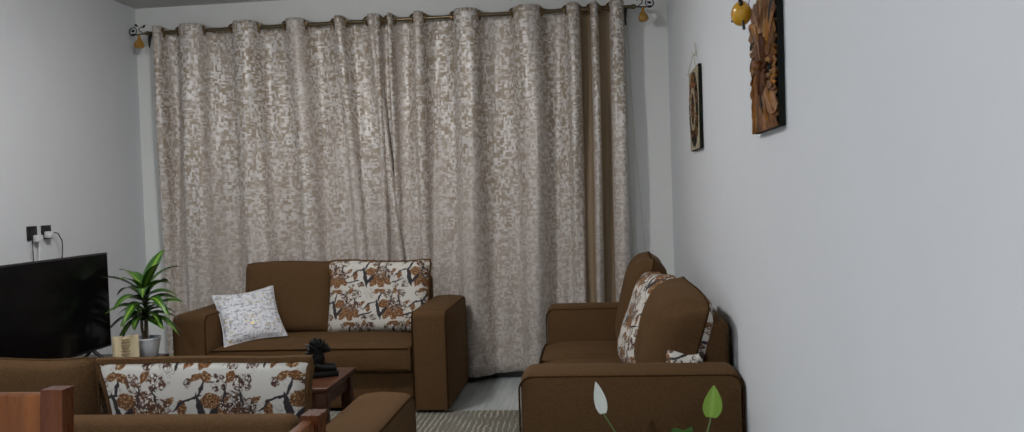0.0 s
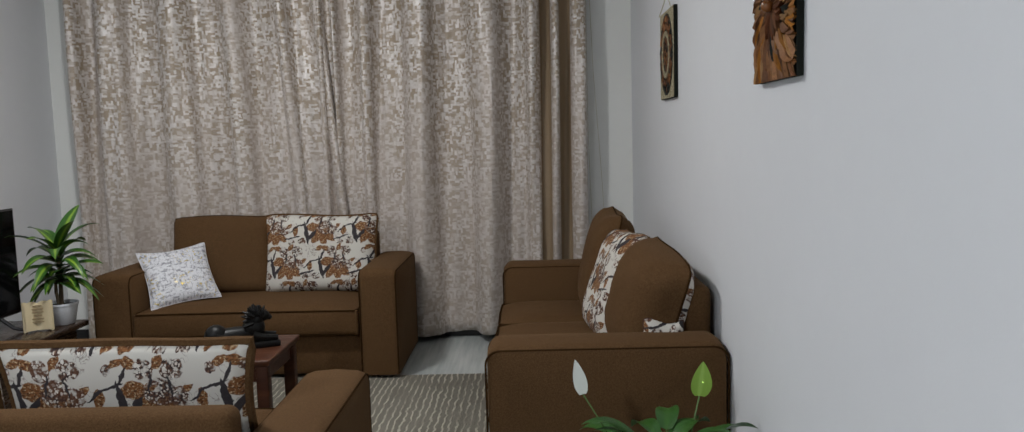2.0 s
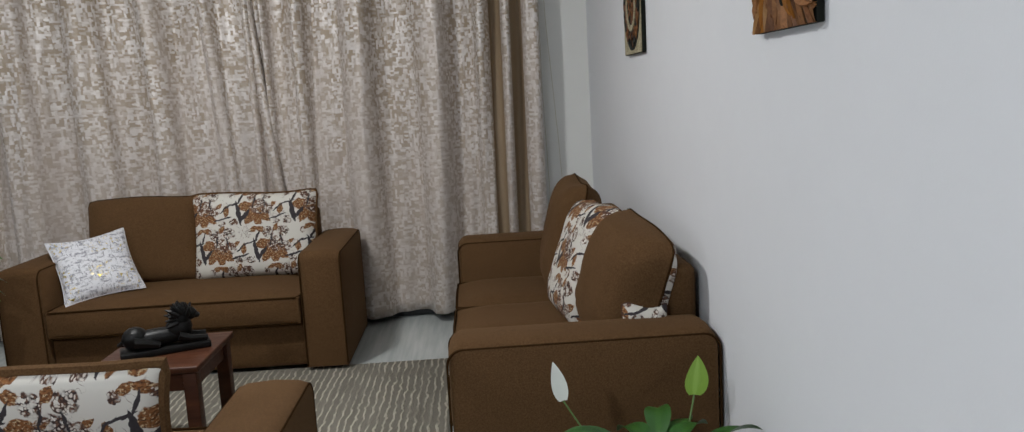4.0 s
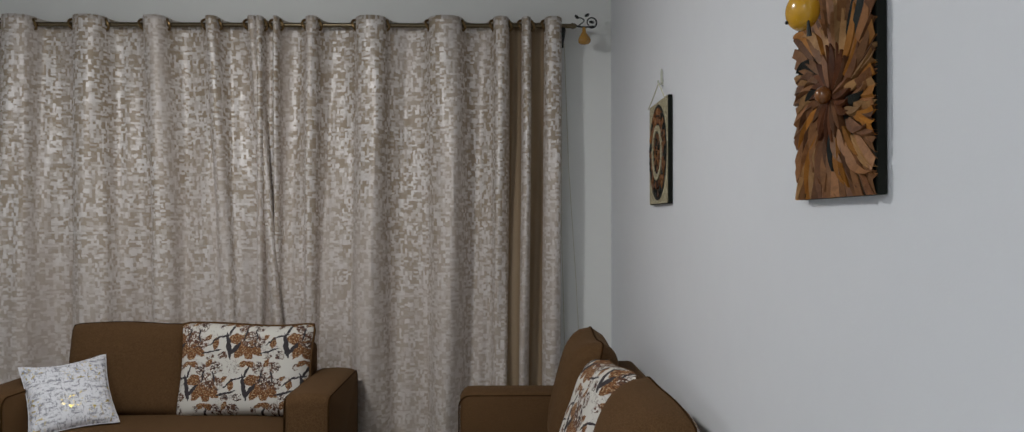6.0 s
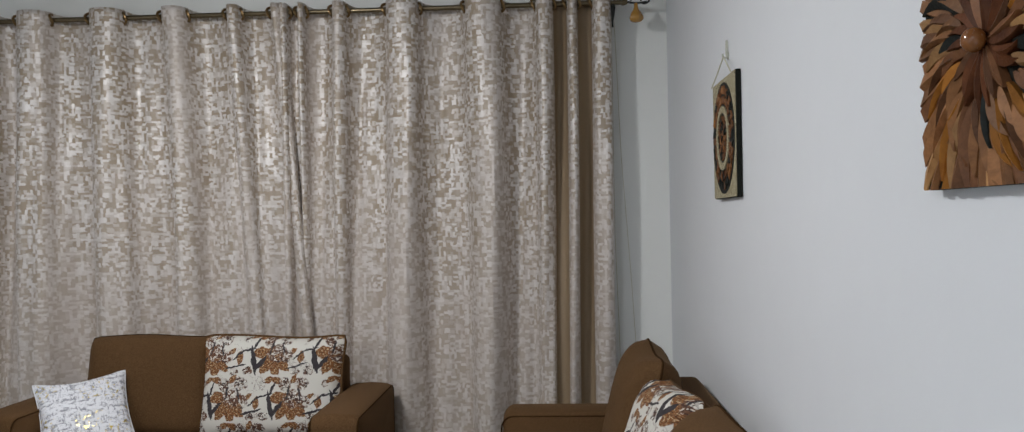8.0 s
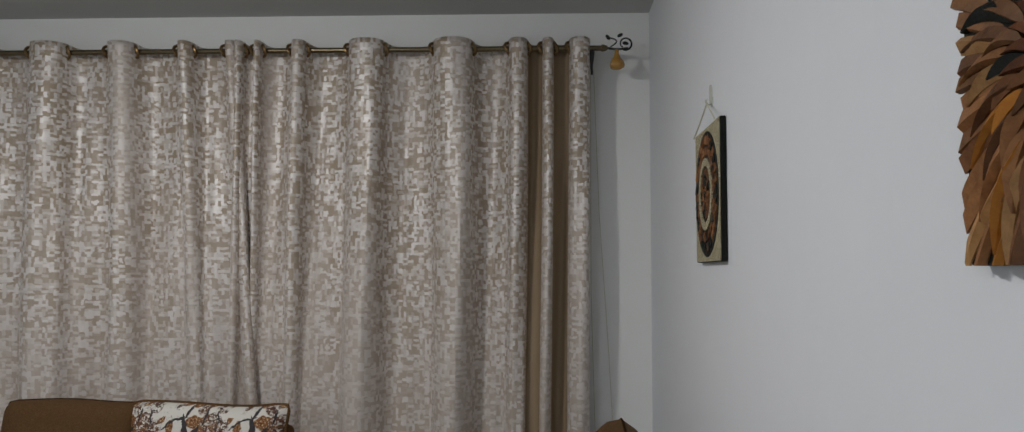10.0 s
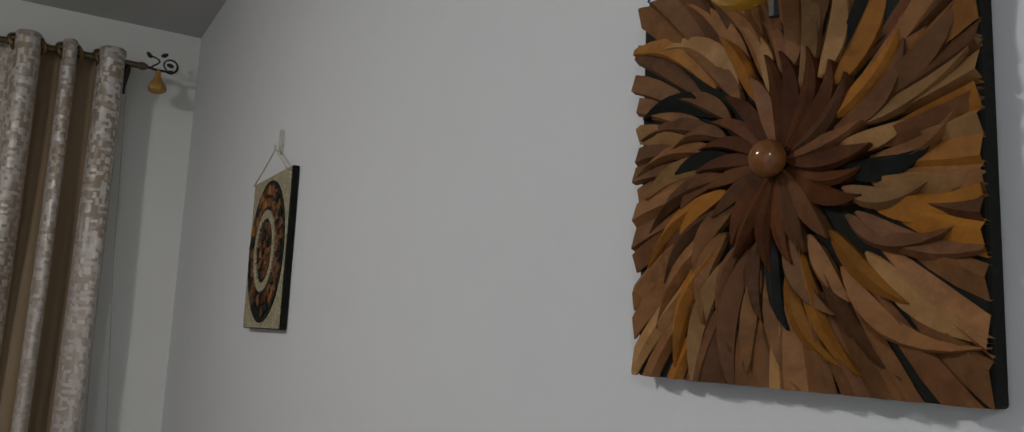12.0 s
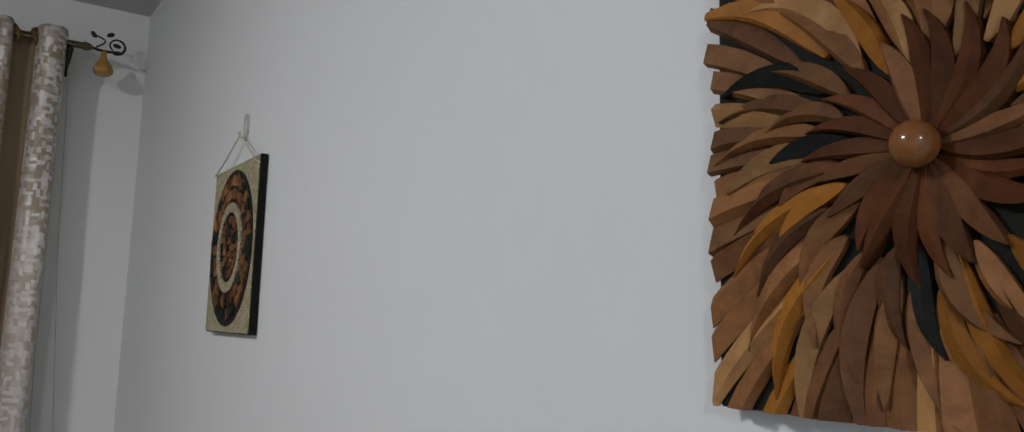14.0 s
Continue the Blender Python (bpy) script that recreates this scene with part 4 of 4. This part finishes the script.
# ---- peace lily beside the sofa's arm ----
lily = thing("peace_lily", pose(0.82, 3.06, 0.0), "potted peace lily with one white and one green spathe", "plant")
pot = part("pot", lathe([(0.10, 0.0), (0.105, 0.005), (0.135, 0.22), (0.140, 0.222), (0.140, 0.24), (0.128, 0.24), (0.12, 0.205)], 28), POT_WHITE, lily, "white plastic plant pot")
part("soil", lathe([(0.119, 0.19), (0.119, 0.205), (0.03, 0.212)], 20), SOIL, pot)
rng = random.Random(5)
for k in range(22):
    yaw = k * 137.5 + rng.uniform(-20, 20)
    reach, hgt = rng.uniform(0.05, 0.17), rng.uniform(0.10, 0.235)
    c, s = math.cos(radians(yaw)), math.sin(radians(yaw))
    if c > 0.3:
        reach *= 0.75
    tip = Vector((c * reach, s * reach, 0.21 + hgt))
    stalk = part("stalk", tube([(c * 0.02, s * 0.02, 0.20), (c * reach * 0.5, s * reach * 0.5, 0.21 + hgt * 0.62), tip], [0.0035, 0.003, 0.0022], 6), STEM, lily)
    leaf = part("leaf", blade(rng.uniform(0.14, 0.20), rng.uniform(0.060, 0.085), rng.uniform(0.3, 0.9), 0.60, rng.uniform(-0.7, 0.7), 9, 0.35), LILY, stalk)
    leaf.matrix_local = pose(tip.x, tip.y, tip.z, 0, 0, yaw)


def spathe(tip, foot, material, width, label):
    """A flower stalk that ends in an upright pointed hood."""
    tip, foot = Vector(tip), Vector(foot)
    low = tip + Vector((0.022 if tip.x < 0 else -0.012, 0.0, -0.105))
    stalk = part("flower_stalk", tube([foot, foot.lerp(low, 0.5) + Vector((0, 0, 0.012)), low], [0.004, 0.003, 0.0026], 6), STEM, lily)
    bm = blade(0.112, width, 0.0, 0.0, 0.1, 12, 0.35)
    hood = part("spathe", bm, material, stalk, label)
    d = (tip - low).normalized()
    x = d
    z = Vector((0, -1, 0.0))
    z = (z - x * z.dot(x)).normalized()
    m = Matrix((x, z.cross(x), z)).transposed().to_4x4()
    m.translation = low
    hood.matrix_local = m


spathe((-0.264, 0.067, 0.677), (-0.03, 0.02, 0.20), SPATHE, 0.042, "white flower hood")
spathe((0.139, 0.12, 0.647), (0.03, 0.02, 0.20), LILY_YOUNG, 0.066, "fresh green flower hood")

# ---- dining chairs ----


def square_bar(pts, wx, wy):
    """A bar of rectangular section that rises through pts."""
    bm = bmesh.new()
    rings = []
    for x, y, z in pts:
        rings.append([bm.verts.new((x + i * wx / 2, y + j * wy / 2, z)) for i, j in ((-1, -1), (1, -1), (1, 1), (-1, 1))])
    for a, b in zip(rings, rings[1:]):
        for k in range(4):
            bm.faces.new((a[k], a[(k + 1) % 4], b[(k + 1) % 4], b[k]))
    bm.faces.new(rings[0][::-1])
    bm.faces.new(rings[-1])
    bmesh.ops.bevel(bm, geom=[e for e in bm.edges if e.calc_face_angle(0) > 1.0], offset=0.004, segments=2, profile=0.5, affect="EDGES")
    return bm


def dining_chair(m, label, top=0.985):
    base = thing("dining_chair", m, label, "chair", "dining chairs")
    for s in (-1, 1):
        part("back_post", square_bar([(s * 0.215, 0.03, 0.0), (s * 0.215, 0.0, 0.45), (s * 0.215, 0.02, 0.75), (s * 0.215, 0.04, top)], 0.046, 0.036), POST_WOOD, base, "dark varnished square post")
        part("front_leg", box(s * 0.205 - 0.022, s * 0.205 + 0.022, -0.42, -0.376, 0, 0.43, 0.004, 2), CHAIR_WOOD, base)
        part("side_rail", box(s * 0.205 - 0.012, s * 0.205 + 0.012, -0.38, -0.02, 0.36, 0.42, 0.003, 1), CHAIR_WOOD, base)
    part("top_rail", box(-0.195, 0.195, 0.024, 0.048, top - 0.125, top - 0.008, 0.006, 2), CHAIR_WOOD, base, "orange-brown varnished rail")
    part("lower_rail", box(-0.195, 0.195, 0.004, 0.026, 0.54, 0.59, 0.004, 2), CHAIR_WOOD, base)
    for k in range(4):
        x = -0.12 + k * 0.08
        part("slat", tube([(x, 0.015, 0.585), (x, 0.022, 0.72), (x, 0.034, top - 0.12)], 0.011, 4), CHAIR_WOOD, base)
    part("front_rail", box(-0.19, 0.19, -0.408, -0.386, 0.36, 0.42, 0.003, 1), CHAIR_WOOD, base)
    part("seat", box(-0.235, 0.235, -0.44, 0.0, 0.43, 0.475, 0.015, 3), SOFA, base, "brown upholstered seat")
    return base


dining_chair(pose(-0.706, 1.78, 0.0, 0, 0, 0), "varnished dining chair with a dark post and orange-brown rail")
dining_chair(pose(-0.004, 1.58, 0.0, 0, 0, -90), "dark varnished wooden dining chair standing sideways", 0.94)

# ---- wall art ----
AY, AZ, AW, AH = 2.911, 1.7055, 0.371, 0.402
art = thing("wood_flower_panel", pose(X1, AY, AZ, 90, 0, -90), "square relief of carved wooden petals round a wooden ball", "wall art")
# local axes: X along the wall towards the walker, Y up, Z into the room
part("backing_board", box(-AW / 2, AW / 2, -AH / 2, AH / 2, 0.002, 0.0205, 0.002, 1), BOARD, art, "black painted backing board")


def petal(theta, r0, r1, width, z0, z1, height, bend, skew, jag):
    """A carved petal in polar place, ridged off its middle, cut square to the panel's edge."""
    bm = bmesh.new()
    n = 9
    left, right, ridge, lo_l, lo_r = [], [], [], [], []
    for k in range(n + 1):
        t = k / n
        r = r0 + (r1 - r0) * t
        a = theta + bend * (t - 0.15) ** 2
        d = Vector((math.cos(a), math.sin(a), 0))
        side = Vector((-d.y, d.x, 0))
        w = width / 2 * max(0.03, math.sin(math.pi * (t * 0.97 + 0.015) ** 0.85)) ** 0.76
        z = z0 + (z1 - z0) * t
        c = d * r + Vector((0.011, -0.004, 0))
        left.append(c + side * w + Vector((0, 0, z)))
        right.append(c - side * w + Vector((0, 0, z)))
        ridge.append(c + side * w * skew + Vector((0, 0, z + height * (0.3 + 0.7 * math.sin(math.pi * min(1, t * (1.45 if r1 > 0.26 else 1)))))))
        lo_l.append(c + side * w * 0.9 + Vector((0, 0, 0.019)))
        lo_r.append(c - side * w * 0.9 + Vector((0, 0, 0.019)))
    rows = [[bm.verts.new(p) for p in line] for line in (lo_l, left, ridge, right, lo_r)]
    for a, b in zip(rows, rows[1:]):
        for k in range(n):
            bm.faces.new((a[k], a[k + 1], b[k + 1], b[k]))
    for k in (0, n):
        bm.faces.new([row[k] for row in rows])
    for axis, lim in (((1, 0, 0), AW / 2 + 0.001), ((-1, 0, 0), AW / 2 + jag), ((0, 1, 0), AH / 2 + jag * 0.6), ((0, -1, 0), AH / 2)):
        g = bmesh.ops.bisect_plane(bm, geom=bm.verts[:] + bm.edges[:] + bm.faces[:], plane_co=Vector(axis) * lim, plane_no=axis, clear_outer=True)
        cut = [e for e in g["geom_cut"] if isinstance(e, bmesh.types.BMEdge)]
        if cut:
            bmesh.ops.holes_fill(bm, edges=cut)
    return bm


rng = random.Random(21)


def ring_of_petals(count, r0, r1, width, z0, z1, height, woods, weights, spread=0.3, start=0.0):
    for k in range(count):
        th = start + (k + rng.uniform(-0.14, 0.14)) * math.tau / count
        reach = min(AW / 2 / max(1e-3, abs(math.cos(th))), AH / 2 / max(1e-3, abs(math.sin(th)))) if r1 > 0.12 else 0.2
        a, b = r0 / 0.2 * reach * rng.uniform(1 - spread, 1 + spread), r1 / 0.2 * reach * rng.uniform(0.94, 1.1)
        w = width * rng.uniform(0.86, 1.18) * (0.75 + 0.25 * reach / 0.2)
        lift = rng.uniform(0.0, 0.0025)
        bm = petal(th, a, b, w, z0 + lift, z1 + lift, height * rng.uniform(0.7, 1.3), rng.uniform(0.10, 0.42), rng.choice((-1, 1, 1)) * rng.uniform(0.3, 0.75), rng.uniform(-0.002, 0.010))
        if len(bm.faces) < 4:
            bm.free()
            continue
        part("petal", bm, PETAL_WOODS[rng.choices(woods, weights)[0]], art, "", False)


ring_of_petals(54, 0.104, 0.310, 0.0236, 0.0200, 0.0225, 0.0080, (0, 1, 2, 3, 5), (9, 5, 1.6, 1.8, 0.5), 0.14)
ring_of_petals(36, 0.084, 0.186, 0.0195, 0.0235, 0.0250, 0.0078, (0, 1, 2, 3, 5), (7, 4, 2.6, 2.2, 1.0), 0.16, 0.05)
ring_of_petals(26, 0.064, 0.136, 0.0180, 0.0265, 0.0280, 0.0065, (0, 1, 2, 3, 5), (4, 2, 4.0, 3.0, 2.4), 0.14, 0.02)
ring_of_petals(22, 0.012, 0.092, 0.0172, 0.029, 0.032, 0.0056, (4, 1), (8, 3), 0.1, 0.1)
knob = bmesh.new()
blob(0.011, -0.004, 0.044, 0.0172, 0.0172, 0.016, knob, 0, 24)
part("centre_ball", knob, BALL, art, "polished round wooden ball")

# yellow hanging ornament before the panel's upper edge
orn = thing("fruit_ornament", pose(1.03, 2.882, 1.859), "shiny yellow wooden fruit ornament hanging on a cord", "ornament")
fr = bmesh.new()
blob(0, 0, 0, 0.030, 0.043, 0.037, fr, 0, 24)
part("fruit", fr, FRUIT, orn)
spot = bmesh.new()
blob(-0.024, 0.014, -0.018, 0.004, 0.006, 0.005, spot, 0.6, 10)
part("dark_spot", spot, EBONY, orn)
part("stalk", tube([(0.0, 0, 0.033), (0.006, 0, 0.05), (0.012, 0.004, 0.065)], 0.004, 6), EBONY, orn)
for y, z in ((-0.034, 0.022), (-0.020, 0.036)):
    lf = bmesh.new()
    blob(-0.006, y, z, 0.006, 0.012, 0.008, lf, 0.3, 8)
    part("carved_leaf", lf, EBONY, orn)
tag = part("chain", tube([(0.0, -0.028, -0.018), (0.0, -0.030, -0.034), (0.002, -0.029, -0.054)], [0.0022, 0.003, 0.005], 6), IRON, orn, "dark hanging tag")
part("cord", tube([(0.012, 0.004, 0.062), (0.05, 0.0, 0.14), (0.088, 0.0, 0.20)], 0.0018, 6), CORD, orn)

hang = thing("panel_hanger", pose(X1, AY, 2.10), "white wall hook with a thin blue cord", "hook")
part("hook", tube([(0, 0, 0.01), (-0.02, 0, 0.01), (-0.026, 0, 0.022), (-0.024, 0, 0.036)], 0.004, 8), WHITE_PLASTIC, hang)
part("cord", tube([(-0.022, 0, 0.014), (-0.030, 0.09, -0.10), (-0.034, 0.164, -0.193), (-0.012, 0.168, -0.198)], 0.0013, 6), BLUE_CORD, hang)
part("cord", tube([(-0.022, 0, 0.014), (-0.030, -0.09, -0.10), (-0.032, -0.166, -0.195), (-0.012, -0.170, -0.198)], 0.0013, 6), BLUE_CORD, hang)

# round mosaic panel further along the wall
PY, PZ, PW, PH = 4.667, 1.740, 0.376, 0.420
pic = thing("mosaic_panel", pose(X1, PY, PZ, 90, 0, -90), "cream chip panel with a carved dark wood medallion", "wall art")
part("backing_board", box(-PW / 2, PW / 2, -PH / 2, PH / 2, 0.002, 0.019, 0.002, 1), BOARD, pic, "black painted board edge")
part("cream_field", box(-PW / 2 + 0.002, PW / 2 - 0.002, -PH / 2 + 0.002, PH / 2 - 0.002, 0.019, 0.0225, 0.0015, 1), CREAM, pic, "cream mosaic of stone chips")


def ring_band(name, r_in, r_out, z0, z1, material, parent, sx=0.92, n=48):
    bm = bmesh.new()
    lines = []
    for r, z in ((r_in, z0), (r_in, z1), (r_out, z1), (r_out, z0)):
        lines.append([bm.verts.new((sx * r * math.cos(k * math.tau / n), r * math.sin(k * math.tau / n), z)) for k in range(n)])
    for a, b in zip(lines, lines[1:] + lines[:1]):
        for k in range(n):
            bm.faces.new((a[k], a[(k + 1) % n], b[(k + 1) % n], b[k]))
    return part(name, bm, material, parent)


medal = ring_band("medallion", 0.003, 0.194, 0.021, 0.0245, PETAL_WOODS[5], pic)
ring_band("cream_ring", 0.088, 0.112, 0.022, 0.029, CREAM, pic)
rng = random.Random(33)


def chip(r, th, length, width, tilt):
    bm = bmesh.new()
    c = Vector((0.92 * r * math.cos(th), r * math.sin(th), 0.0238))
    d = Vector((math.cos(th + tilt), math.sin(th + tilt), 0))
    s = Vector((-d.y, d.x, 0))
    pts = [c - d * length * 0.5, c - d * length * 0.1 + s * width * 0.5, c + d * length * 0.5, c - d * length * 0.1 - s * width * 0.5]
    low = [bm.verts.new(p) for p in pts]
    top = [bm.verts.new(p + Vector((0, 0, h)) + (c - p) * 0.12) for p, h in zip(pts, (0.002, 0.006, 0.003, 0.005))]
    for k in range(4):
        bm.faces.new((low[k], low[(k + 1) % 4], top[(k + 1) % 4], top[k]))
    bm.faces.new(top)
    bm.faces.new(low[::-1])
    return bm


for count, r, length, width in ((34, 0.168, 0.040, 0.034), (28, 0.135, 0.040, 0.034), (20, 0.068, 0.036, 0.026), (13, 0.042, 0.034, 0.022), (7, 0.018, 0.030, 0.018)):
    for k in range(count):
        th = k * math.tau / count + rng.uniform(-0.06, 0.06)
        part("wood_chip", chip(r, th, length, width, rng.choice((0.3, 1.2, -0.8)) + rng.uniform(-0.3, 0.3)), PETAL_WOODS[rng.choices((0, 1, 3, 4, 5), (2, 6, 0.4, 1, 4))[0]], medal, "", False)

hook = thing("wall_hook", pose(X1, PY + 0.005, 2.022), "clear white adhesive wall hook with a pale cord", "hook")
part("plate", box(-0.004, 0.0, -0.011, 0.011, -0.006, 0.020, 0.0018, 2), CLEAR_PLASTIC, hook)
part("loop", tube([(-0.006, 0.013 * math.cos(a), 0.030 + 0.030 * math.sin(a)) for a in (k * math.tau / 18 for k in range(18))], 0.0026, 8, None, True), CLEAR_PLASTIC, hook, "clear plastic loop")
part("hook", tube([(-0.004, 0, 0.004), (-0.014, 0, -0.002), (-0.020, 0, 0.006), (-0.020, 0, 0.014)], 0.0036, 8), CLEAR_PLASTIC, hook)
part("cord", tube([(-0.018, 0, 0.004), (-0.024, 0.09, -0.045), (-0.030, 0.165, -0.082)], 0.0022, 6), CORD, hook)
part("cord", tube([(-0.018, 0, 0.004), (-0.024, -0.10, -0.045), (-0.030, -0.172, -0.078)], 0.0022, 6), CORD, hook)
